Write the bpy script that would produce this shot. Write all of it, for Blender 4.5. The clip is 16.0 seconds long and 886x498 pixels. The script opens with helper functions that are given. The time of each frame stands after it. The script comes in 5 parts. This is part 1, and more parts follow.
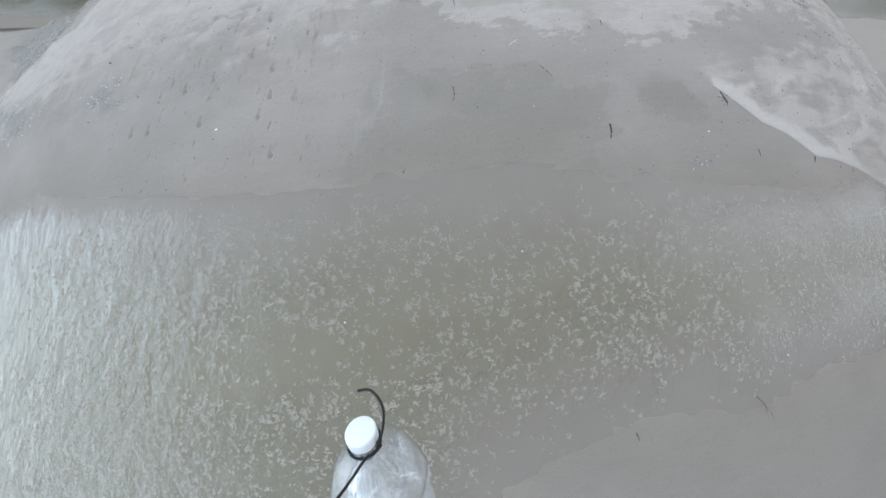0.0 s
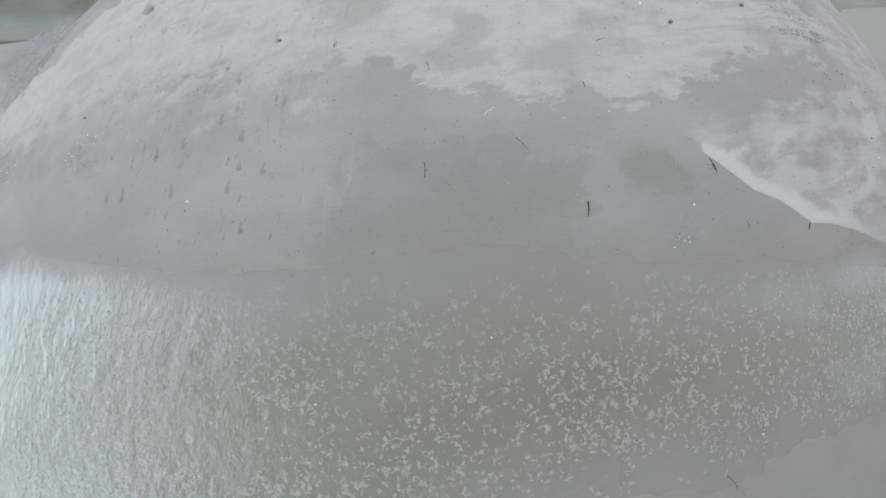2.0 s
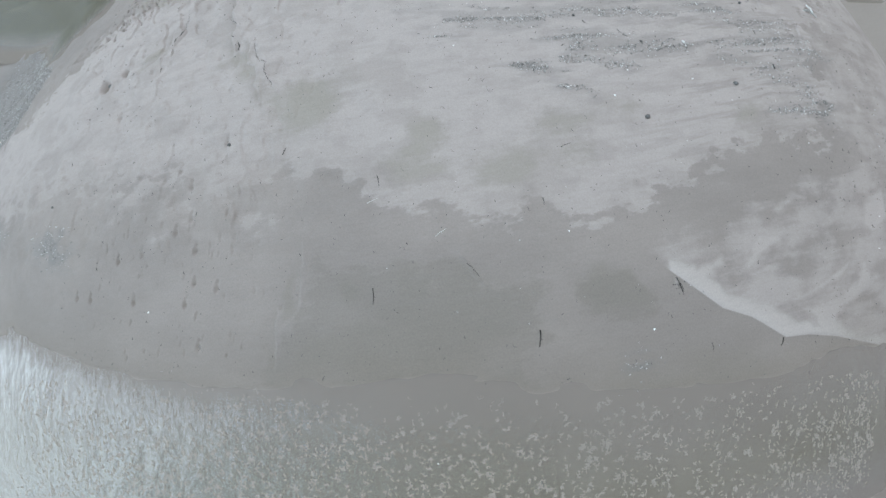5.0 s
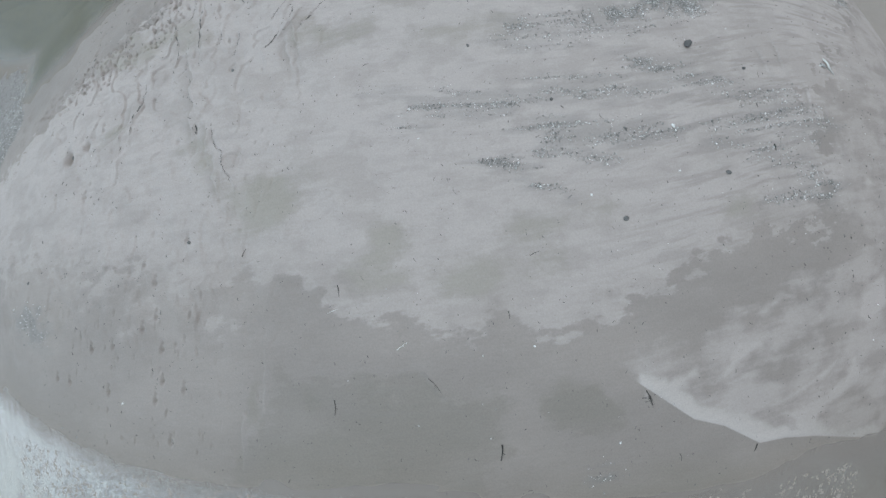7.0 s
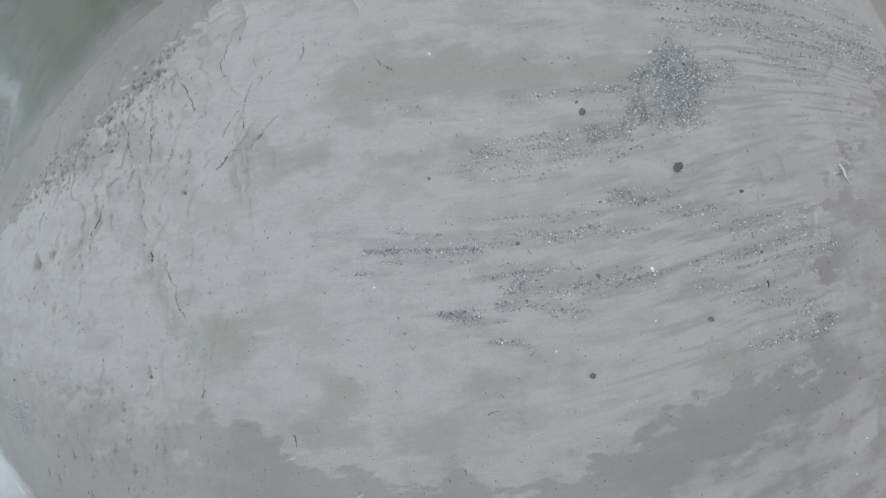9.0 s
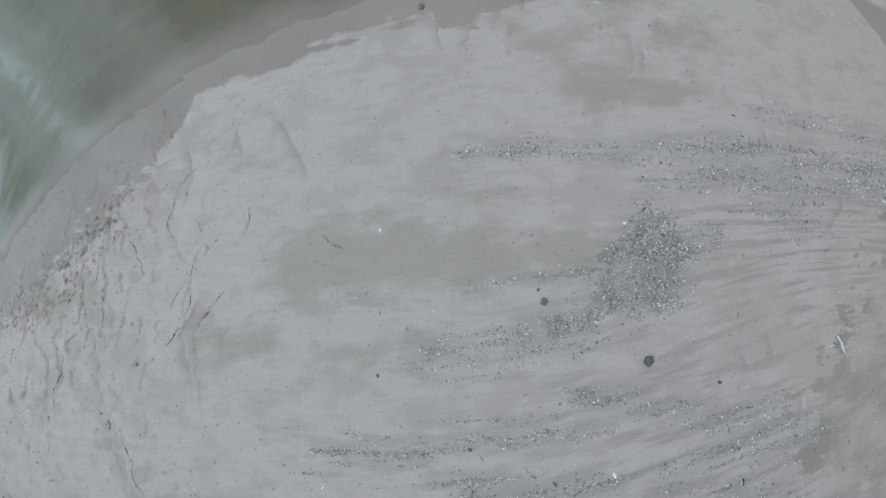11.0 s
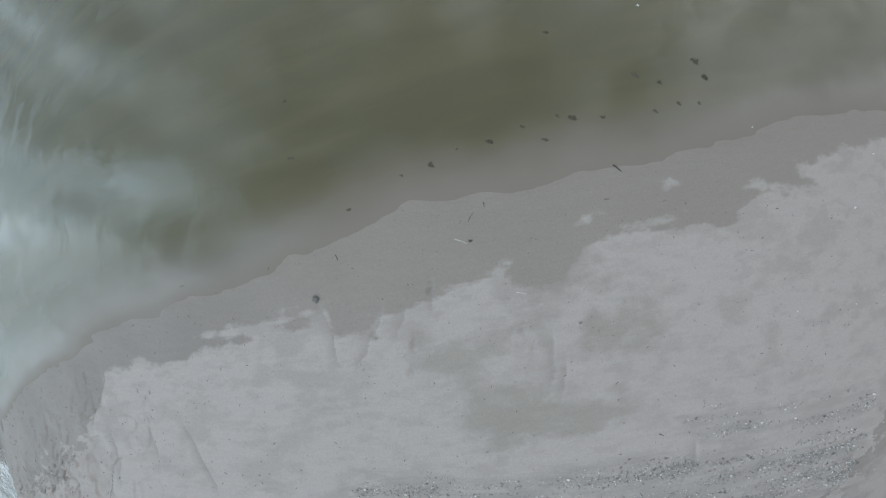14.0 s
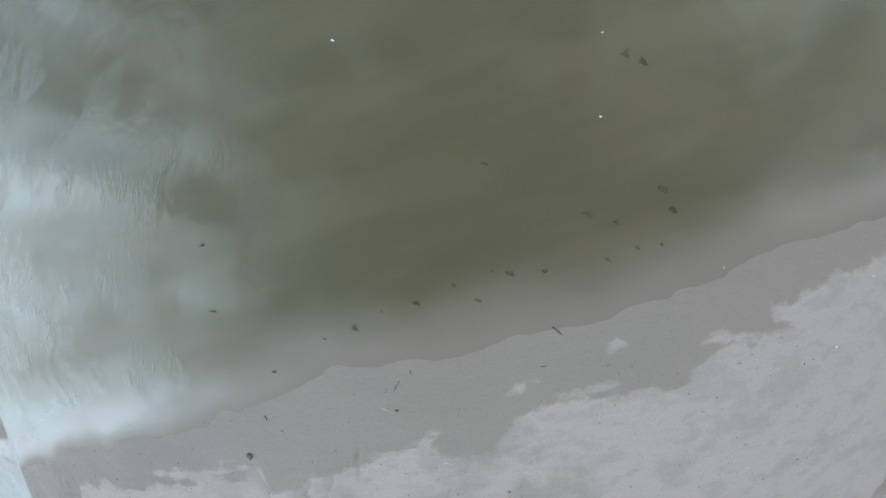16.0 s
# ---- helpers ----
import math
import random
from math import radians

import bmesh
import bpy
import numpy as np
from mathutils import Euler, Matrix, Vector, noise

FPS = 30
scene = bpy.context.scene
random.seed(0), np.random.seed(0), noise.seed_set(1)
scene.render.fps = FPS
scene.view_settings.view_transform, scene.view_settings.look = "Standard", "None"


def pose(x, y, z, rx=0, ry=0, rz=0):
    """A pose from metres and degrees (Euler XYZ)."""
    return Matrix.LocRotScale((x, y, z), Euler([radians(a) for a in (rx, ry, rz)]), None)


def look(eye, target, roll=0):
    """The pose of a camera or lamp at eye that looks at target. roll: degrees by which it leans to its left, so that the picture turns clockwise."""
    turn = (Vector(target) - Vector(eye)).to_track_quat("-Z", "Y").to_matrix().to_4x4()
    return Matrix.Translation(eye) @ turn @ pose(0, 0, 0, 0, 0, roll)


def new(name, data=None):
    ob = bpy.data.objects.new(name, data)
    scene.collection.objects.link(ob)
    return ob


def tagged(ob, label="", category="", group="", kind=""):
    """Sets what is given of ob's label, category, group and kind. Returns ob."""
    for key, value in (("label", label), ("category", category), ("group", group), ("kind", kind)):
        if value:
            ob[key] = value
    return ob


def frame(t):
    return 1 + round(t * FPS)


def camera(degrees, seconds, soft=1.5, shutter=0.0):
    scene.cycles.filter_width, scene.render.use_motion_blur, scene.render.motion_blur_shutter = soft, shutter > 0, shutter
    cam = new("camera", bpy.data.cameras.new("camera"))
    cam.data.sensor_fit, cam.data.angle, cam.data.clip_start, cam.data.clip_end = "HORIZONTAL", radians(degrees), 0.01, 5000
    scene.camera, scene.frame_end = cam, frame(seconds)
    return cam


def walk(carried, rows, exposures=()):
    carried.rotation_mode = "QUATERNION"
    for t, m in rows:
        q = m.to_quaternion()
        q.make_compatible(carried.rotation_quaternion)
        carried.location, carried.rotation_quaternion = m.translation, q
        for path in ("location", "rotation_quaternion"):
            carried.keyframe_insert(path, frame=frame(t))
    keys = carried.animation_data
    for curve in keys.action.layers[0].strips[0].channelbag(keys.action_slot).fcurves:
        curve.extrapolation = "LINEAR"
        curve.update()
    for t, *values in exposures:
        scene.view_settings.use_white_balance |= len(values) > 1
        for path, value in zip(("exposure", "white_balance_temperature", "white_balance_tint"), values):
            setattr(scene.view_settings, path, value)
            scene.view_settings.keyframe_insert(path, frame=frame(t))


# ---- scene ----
# A sandbank between a shallow pool and a river, seen from a small aircraft that
# carries an empty water bottle on a cord.
LENS = 109.9
cam = camera(LENS, 16.0)
ROWS = [
    (0.0, -2.0144, -6.0550, 1.7870, 23.829, -4.851, -2.812),
    (0.5, -1.9217, -5.8190, 1.8824, 22.945, -4.560, -2.564),
    (1.0, -1.8308, -5.5811, 1.9802, 22.018, -4.250, -2.383),
    (1.5, -1.7409, -5.3559, 2.0680, 21.132, -4.015, -2.206),
    (2.0, -1.6350, -5.1455, 2.1426, 20.384, -3.676, -2.032),
    (2.5, -1.5174, -4.9442, 2.2035, 19.846, -3.291, -1.765),
    (3.0, -1.4077, -4.7249, 2.2728, 19.107, -2.956, -1.527),
    (3.5, -1.3084, -4.4800, 2.3547, 18.096, -2.602, -1.418),
    (4.0, -1.2114, -4.2217, 2.4317, 17.030, -2.309, -1.329),
    (4.5, -1.1115, -3.9706, 2.5084, 16.038, -1.974, -1.223),
    (5.0, -1.0079, -3.7126, 2.5786, 15.093, -1.620, -1.105),
    (5.5, -0.9006, -3.4356, 2.6404, 14.122, -1.257, -0.979),
    (6.0, -0.7892, -3.1276, 2.6922, 13.053, -0.894, -0.849),
    (6.5, -0.6738, -2.7764, 2.7322, 11.815, -0.542, -0.719),
    (7.0, -0.5586, -2.4253, 2.7682, 10.555, -0.242, -0.546),
    (7.5, -0.4386, -2.0228, 2.7992, 9.121, 0.148, -0.462),
    (8.0, -0.2980, -1.5989, 2.8007, 7.829, 0.794, -0.248),
    (8.5, -0.1827, -1.1599, 2.8361, 6.425, 1.134, -0.113),
    (9.0, -0.0574, -0.7373, 2.8505, 5.442, 1.639, 0.076),
    (9.5, 0.0658, -0.3148, 2.8543, 4.913, 2.155, 0.254),
    (10.0, 0.1923, 0.1342, 2.8441, 4.423, 2.665, 0.364),
    (10.5, 0.3270, 0.6361, 2.8162, 3.557, 3.150, 0.348),
    (11.0, 0.4752, 1.2174, 2.7673, 1.899, 3.593, 0.150),
    (11.5, 0.6285, 1.8327, 2.7251, -0.271, 4.039, -0.242),
    (12.0, 0.7884, 2.4771, 2.6459, -2.484, 4.425, -0.467),
    (12.5, 0.9759, 3.1072, 2.5659, -4.448, 4.935, -0.939),
    (13.0, 1.1790, 3.6915, 2.4501, -6.421, 5.796, -0.923),
    (13.5, 1.3759, 4.3506, 2.3069, -9.280, 6.297, -1.071),
    (14.0, 1.5741, 5.0208, 2.1089, -12.444, 6.741, -1.283),
    (14.5, 1.7655, 5.6778, 1.8595, -15.595, 7.269, -1.605),
    (15.0, 1.9575, 6.2288, 1.6035, -18.143, 7.807, -2.172),
    (15.5, 2.1476, 6.5797, 1.3970, -19.956, 8.403, -2.570),
    (16.0, 2.3297, 6.7872, 1.2488, -21.208, 8.970, -2.872),
]
# stops, and the white balance, which drifts a little greener on the way
EXPOSURES = [(0.0, -0.22, 6300, 11), (2.0, -0.25, 6320, 10.5), (4.0, -0.33, 6340, 10), (6.5, -0.50, 6310, 9), (8.5, -0.60, 6310, 8.5),
             (11.0, -0.68, 6310, 7.5), (12.5, -0.74, 6290, 7), (14.0, -0.72, 6260, 7.5), (16.0, -0.51, 6220, 9)]
walk(cam, [(t, pose(x, y, z, a, b, c)) for t, x, y, z, a, b, c in ROWS], EXPOSURES)

# ---- light: overcast, with a bright gap low in the west ----
SUN_AZ, SUN_EL = radians(254), radians(27)
world = bpy.data.worlds.new("overcast_sky")
scene.world = world
world.use_nodes = True
wn, wl = world.node_tree.nodes, world.node_tree.links
sky = wn.new("ShaderNodeTexSky")
sky.sky_type = "NISHITA"
sky.sun_disc = False
sky.sun_elevation = SUN_EL
sky.sun_rotation = SUN_AZ
sky.air_density, sky.dust_density, sky.ozone_density = 1.0, 6.0, 1.0
pale = wn.new("ShaderNodeHueSaturation")
pale.inputs["Saturation"].default_value = 0.3
wl.new(sky.outputs["Color"], pale.inputs["Color"])


def world_math(op, a, b):
    m = wn.new("ShaderNodeMath")
    m.operation = op
    for k, v in ((0, a), (1, b)):
        if isinstance(v, (int, float)):
            m.inputs[k].default_value = v
        else:
            wl.new(v, m.inputs[k])
    return m.outputs[0]


coord = wn.new("ShaderNodeTexCoord")
axes = wn.new("ShaderNodeSeparateXYZ")
wl.new(coord.outputs["Generated"], axes.inputs[0])
clouds = wn.new("ShaderNodeTexNoise")
clouds.inputs["Scale"].default_value, clouds.inputs["Detail"].default_value, clouds.inputs["Distortion"].default_value = 7.0, 5.0, 0.7
wl.new(coord.outputs["Generated"], clouds.inputs["Vector"])
# cloud layer: brighter overhead than at the horizon
lift = world_math("ADD", world_math("MULTIPLY", world_math("MAXIMUM", axes.outputs["Z"], 0.0), 5.6), 5.0)
lift = world_math("MULTIPLY", lift, world_math("MAXIMUM", world_math("ADD", world_math("MULTIPLY", clouds.outputs["Fac"], 4.8), -1.4), 0.55))
# the cloud is thin towards the west
west = wn.new("ShaderNodeVectorMath")
west.operation = "DOT_PRODUCT"
west.inputs[1].default_value = Vector((-0.87, -0.22, 0.43)).normalized()
wl.new(coord.outputs["Generated"], west.inputs[0])
thin = world_math("POWER", world_math("MAXIMUM", west.outputs["Value"], 0.0), 2.2)
east = wn.new("ShaderNodeVectorMath")
east.operation = "DOT_PRODUCT"
east.inputs[1].default_value = Vector((0.62, 0.70, 0.34)).normalized()
wl.new(coord.outputs["Generated"], east.inputs[0])
pale_east = world_math("POWER", world_math("MAXIMUM", east.outputs["Value"], 0.0), 2.2)
lift = world_math("MULTIPLY", lift, world_math("ADD", world_math("MULTIPLY", thin, 3.7), world_math("ADD", world_math("MULTIPLY", pale_east, 2.9), 1.0)))
layer = wn.new("ShaderNodeVectorMath")
layer.operation = "SCALE"
tint = wn.new("ShaderNodeMix")
tint.data_type = "RGBA"
tint.inputs[6].default_value, tint.inputs[7].default_value = (0.945, 1.0, 1.06, 1), (0.76, 1.0, 1.19, 1)
wl.new(world_math("POWER", world_math("MAXIMUM", west.outputs["Value"], 0.0), 0.8), tint.inputs[0])
wl.new(tint.outputs[2], layer.inputs[0])
wl.new(lift, layer.inputs["Scale"])
glow = wn.new("ShaderNodeVectorMath")
glow.operation = "SCALE"
wl.new(pale.outputs["Color"], glow.inputs[0])
glow.inputs["Scale"].default_value = 0.1
both = wn.new("ShaderNodeVectorMath")
wl.new(layer.outputs["Vector"], both.inputs[0])
wl.new(glow.outputs["Vector"], both.inputs[1])
wl.new(both.outputs["Vector"], wn["Background"].inputs["Color"])
wn["Background"].inputs["Strength"].default_value = 0.0645

sun_data = bpy.data.lights.new("sun", "SUN")
sun_data.energy, sun_data.angle, sun_data.color = 0.6, radians(60), (1.0, 0.99, 0.97)
sun = new("sun", sun_data)
SUN_WAY = Vector((math.sin(SUN_AZ) * math.cos(SUN_EL), math.cos(SUN_AZ) * math.cos(SUN_EL), math.sin(SUN_EL)))
sun.matrix_world = look(SUN_WAY * 40, (0, 0, 0))

# ---- plan, in metres ----
CROWN, BREAK, FLAT = 15.556, 6.8, 15.0
RHO = np.linspace(0, FLAT, 1501)
SLOPE = np.minimum(RHO, 12) / np.sqrt(CROWN ** 2 - np.minimum(RHO, 12) ** 2)
FADE = np.clip((RHO - BREAK) / (FLAT - BREAK), 0, 1)
SLOPE = SLOPE * (1 - FADE * FADE * (3 - 2 * FADE))
DROP = np.concatenate([[0], np.cumsum((SLOPE[1:] + SLOPE[:-1]) / 2 * np.diff(RHO))])


def bank(x, y):
    """The height of the broad, rounded sandbank."""
    return -np.interp(np.hypot(x, y), RHO, DROP)


POOL = [(-12, -3.5), (-7.76, -3.52), (-6.92, -3.58), (-5.55, -3.95), (-4.38, -4.12), (-3.42, -4.17), (-2.17, -4.2), (-1.35, -4.21),
        (-0.52, -4.22), (0.36, -4.29), (1.0, -4.34), (2.16, -4.23), (4.02, -3.99), (5.5, -4.0), (6.6, -4.8), (5.0, -5.7), (3.49, -5.96),
        (2.32, -6.15), (1.52, -6.38), (0.52, -6.47), (-0.35, -6.63), (-1.15, -6.99), (-1.9, -7.8), (-3.0, -12.0), (-4.0, -30.0),
        (-60.0, -30.0), (-60.0, -5.0)]
RIVER = [(6.24, 5.74), (5.09, 5.54), (3.95, 5.32), (2.95, 5.08), (0.91, 4.77), (0.03, 4.41), (-1.03, 3.98), (-1.86, 3.74),
         (-2.67, 3.47), (-3.47, 2.99), (-4.63, 2.3), (-5.3, 1.8), (-6.18, 1.2), (-7.4, 1.0), (-9.0, 1.7), (-11.0, 3.6), (-13.0, 4.2), (-30.0, 4.0), (-90.0, 0.0),
         (-90.0, 120.0), (120.0, 120.0), (120.0, 12.0), (14.0, 7.0)]
# the pale dried crust: its edge, detached patches, streaks behind the lip, and dull hollows in it
DRY = [(-8.64, -1.93), (-5.84, -1.9), (-4.94, -2.0), (-4.24, -2.12), (-3.81, -2.17), (-3.43, -2.12), (-3.21, -2.28), (-2.97, -2.3), (-2.61, -2.25), (-2.51, -2.08),
    (-2.12, -2.14), (-1.83, -2.23), (-1.7, -2.35), (-1.49, -2.43), (-1.32, -2.57), (-1.19, -2.65), (-1.05, -2.65), (-0.94, -2.52), (-0.88, -2.54), (-0.81, -2.66),
    (-0.52, -2.71), (-0.2, -2.65), (-0.16, -2.56), (0.03, -2.48), (0.2, -2.68), (0.38, -2.73), (0.6, -2.79), (0.76, -2.68), (0.93, -2.61), (1.24, -2.59), (1.3, -2.49),
    (1.15, -2.45), (1.39, -2.37), (1.68, -2.26), (2.0, -2.12), (1.69, -2.14), (1.91, -1.96), (2.15, -1.88), (2.4, -1.84), (2.67, -1.75), (2.77, -1.62), (3.32, -1.58),
    (3.8, -1.26), (3.71, -0.93), (3.87, -0.57), (3.74, -0.18)]
DRY += [(3.88, 0.02), (4.63, 0.61), (5.05, 1.29), (6.6, 3.0), (7.2, 4.5), (7.0, 5.6), (6.4, 5.47), (5.59, 5.29), (4.85, 5.14), (5.07, 4.82), (4.18, 4.87), (4.05, 4.55),
    (3.0, 4.57), (2.78, 4.51), (2.52, 4.38), (2.35, 4.14), (2.14, 4.06), (1.86, 4.1), (1.86, 4.29), (1.63, 4.21), (1.26, 4.05), (0.9, 3.91), (0.63, 3.85), (0.6, 3.66),
    (0.5, 3.64), (0.28, 3.66), (0.21, 3.7), (0.14, 3.85), (0.03, 3.79), (-0.49, 3.68), (-0.74, 3.52), (-1.16, 3.46), (-1.4, 3.28), (-2.09, 3.22), (-2.55, 3.05),
    (-2.69, 2.59), (-3.13, 2.11), (-3.4, 1.68), (-3.99, 1.43), (-4.86, 0.88), (-5.76, 0.24), (-6.41, -0.02), (-7.16, -0.37), (-10.46, -0.03)]
ISLANDS = [[(-2.88, -2.56), (-2.75, -2.52), (-2.58, -2.53), (-2.62, -2.58), (-2.77, -2.6)], [(2.46, 4.59), (2.53, 4.69), (2.72, 4.76), (2.85, 4.77), (2.78, 4.68),
    (2.59, 4.59)], [(2.93, 4.51), (3.22, 4.59), (3.37, 4.66), (3.54, 4.68), (3.42, 4.61), (3.17, 4.55), (3.03, 4.49)], [(3.36, 4.94), (3.38, 5.02), (3.58, 4.99),
    (3.48, 4.91)], [(4.19, 4.86), (4.15, 4.94), (4.36, 4.96), (4.83, 4.93), (5.15, 4.9), (5.22, 4.79), (4.77, 4.8)], [(5.0, 5.21), (5.39, 5.27), (5.54, 5.24),
    (5.48, 4.98), (5.33, 4.86), (5.09, 4.91), (5.22, 5.13)], [(4.08, 4.56), (4.21, 4.61), (4.44, 4.55), (4.33, 4.5)]]
ISLANDS += [[(-1.3, 3.52), (-0.96, 3.62), (-0.49, 3.74), (-0.05, 3.82), (0.03, 3.8), (-0.43, 3.68), (-0.93, 3.54)], [(-0.44, 3.85), (-0.23, 3.92), (-0.17, 3.88),
    (-0.31, 3.83)]]
WEDGE_BANDS = [[(1.41, -3.23), (1.61, -3.12), (1.91, -2.99), (1.96, -3.11), (1.74, -3.27), (1.92, -3.38), (2.3, -3.45), (2.72, -3.57), (3.11, -3.8), (2.66, -3.77),
    (2.38, -3.66), (2.05, -3.58), (1.61, -3.42), (1.44, -3.32)], [(2.26, -2.98), (2.36, -2.79), (2.67, -2.75), (2.72, -2.85), (2.43, -2.99), (2.24, -3.16),
    (2.13, -3.12)], [(2.13, -3.22), (2.56, -3.05), (2.92, -3.01), (2.63, -3.11), (2.3, -3.23)], [(2.7, -3.45), (3.08, -3.31), (3.47, -3.14), (3.75, -3.0), (3.67, -3.14),
    (3.32, -3.32), (2.87, -3.48)], [(2.94, -3.54), (3.49, -3.4), (3.83, -3.2), (4.0, -2.93), (4.14, -3.12), (4.36, -3.15), (3.94, -3.38), (3.5, -3.59), (3.54, -3.78),
    (3.22, -3.78), (3.13, -3.64)]]
WEDGE_BANDS += [[(2.6, -2.53), (2.78, -2.41), (2.94, -2.29), (3.1, -2.36), (2.93, -2.39), (2.71, -2.54)], [(4.22, -2.67), (4.06, -2.57), (4.14, -2.32), (4.29, -2.23),
    (4.6, -2.06), (4.64, -2.45)], [(4.44, -1.14), (4.35, -1.05), (4.5, -0.94), (4.64, -1.05)]]
HOLLOWS = [[(-2.79, -1.18), (-2.53, -1.1), (-1.97, -1.08), (-1.89, -1.29), (-1.98, -1.51), (-2.13, -1.67), (-2.31, -1.7), (-2.76, -1.59)], [(-1.3, -1.65), (-0.98, -1.65),
    (-0.96, -1.82), (-1.05, -2.04), (-1.29, -2.06), (-1.32, -1.87)], [(-0.7, -2.26), (-0.67, -2.14), (-0.46, -1.95), (-0.19, -1.89), (-0.07, -2.05), (-0.08, -2.2),
    (-0.02, -2.41), (-0.3, -2.36), (-0.57, -2.37)], [(-2.06, -2.08), (-1.32, -2.07), (-0.89, -2.14), (-0.82, -2.3), (-1.32, -2.27), (-1.77, -2.21)], [(-0.02, -1.7),
    (0.41, -1.58), (0.7, -1.51), (0.64, -1.68), (0.24, -1.79), (-0.03, -1.84)], [(0.72, -1.47), (0.97, -1.41), (1.11, -1.48), (1.02, -1.61), (0.8, -1.6)], [(0.1, -2.0),
    (0.4, -1.93), (0.67, -1.92), (0.61, -2.05), (0.23, -2.12)]]
HOLLOWS += [[(-0.59, -2.52), (-0.51, -2.49), (-0.47, -2.55), (-0.54, -2.59)], [(-0.52, -2.58), (-0.4, -2.55), (-0.26, -2.6), (-0.38, -2.64)], [(2.46, -1.32),
    (2.66, -1.34), (2.79, -1.61), (2.62, -1.75), (2.35, -1.66)], [(0.88, -2.32), (1.05, -2.23), (1.16, -2.27), (1.02, -2.37)], [(-3.73, -2.19), (-3.55, -2.01),
    (-3.36, -2.06), (-3.43, -2.21)], [(0.98, 3.64), (1.3, 3.67), (1.81, 3.63), (1.78, 3.48), (1.45, 3.28), (1.14, 3.24), (0.97, 3.39)], [(1.45, 2.89), (1.55, 3.08),
    (1.86, 3.13), (2.22, 3.17), (2.63, 3.05), (2.96, 2.93), (2.9, 2.78), (2.58, 2.7), (2.16, 2.64), (1.8, 2.6), (1.5, 2.68), (1.29, 2.83)]]
HOLLOWS += [[(2.55, 3.87), (2.88, 3.91), (3.1, 3.8), (3.16, 3.69), (2.97, 3.53), (2.75, 3.45), (2.48, 3.61)], [(1.91, 3.58), (2.12, 3.6), (2.17, 3.53), (2.02, 3.51)],
    [(2.72, 3.23), (2.91, 3.24), (2.9, 3.14), (2.74, 3.12)], [(1.87, 3.96), (1.98, 4.23), (2.2, 4.34), (2.52, 4.39), (2.52, 4.18), (2.29, 4.03), (2.08, 3.92)],
    [(-1.26, 1.54), (-0.47, 1.61), (0.06, 1.57), (0.9, 1.61), (1.41, 1.51), (1.83, 1.36), (1.4, 1.07), (0.79, 1.01), (-0.13, 0.89), (-0.99, 0.83), (-1.64, 0.92),
    (-1.41, 1.1)], [(-2.15, 0.51), (-1.8, 0.58), (-1.23, 0.58), (-1.25, 0.44), (-1.79, 0.36), (-2.18, 0.37)]]
HOLLOWS += [[(-0.92, 0.42), (-0.43, 0.49), (0.18, 0.55), (0.38, 0.5), (0.08, 0.31), (-0.43, 0.29), (-0.86, 0.31)], [(-4.86, 0.78), (-4.11, 0.94), (-3.31, 0.93),
    (-3.27, 0.66), (-4.16, 0.55), (-4.95, 0.49)], [(-0.45, 2.18), (-0.17, 2.2), (0.16, 2.13), (-0.16, 2.07), (-0.5, 2.09)], [(-0.16, 1.85), (0.9, 1.9), (1.06, 1.79),
    (0.27, 1.74)], [(2.59, 4.04), (2.89, 4.08), (2.94, 4.01), (2.64, 3.97)], [(3.26, 3.74), (3.41, 3.75), (3.42, 3.69), (3.29, 3.68)]]
HOLLOWS += [[(-5.33, 0.56), (-4.63, 1.15), (-3.9, 1.0), (-3.45, 0.71), (-4.05, 0.54), (-4.68, 0.37)], [(-4.62, -0.41), (-4.38, -0.2), (-4.15, -0.17), (-4.12, -0.34), (-4.33, -0.53), (-4.54, -0.54)], [(-3.35, -0.51), (-3.21, -0.46), (-3.07, -0.77), (-2.92, -0.88), (-2.91, -1.04), (-3.15, -1.02), (-3.36, -0.74)]]
LIP = [(0.6, -2.7), (1.39, -3.21), (1.9, -3.53), (2.25, -3.62), (2.69, -3.83), (3.03, -3.81), (3.49, -3.84), (4.6, -4.0)]
# far east: pale mottled crust, extended to paint the sky's sheen on wet sand
EAST_CRUST_SHEEN = [(3.8, -1.3), (4.6, -2.1), (7.5, -2.6), (8.5, 1.5), (6.8, 2.8), (5.1, 1.4), (4.0, 0.1)]
WEDGE = [(1.3, -3.4), (2.4, -4.2), (4.4, -4.2), (5.4, -3.2), (5.9, -0.6), (5.2, -0.2), (4.6, -1.5), (3.3, -2.25), (2.32, -2.72), (1.3, -3.05)]
# centre, half axes
DARK = [(0.75, -3.32, 0.42, 0.19), (-0.73, -3.52, 0.82, 0.4), (-1.15, -3.21, 0.32, 0.16), (-2.4, -3.35, 0.08, 0.28), (1.85, -4.35, 1.61, 0.38),
        (-1.53, -3.86, 0.96, 0.31), (-1.75, -3.32, 0.16, 0.16), (2.2, -7.2, 3.6, 1.2)]
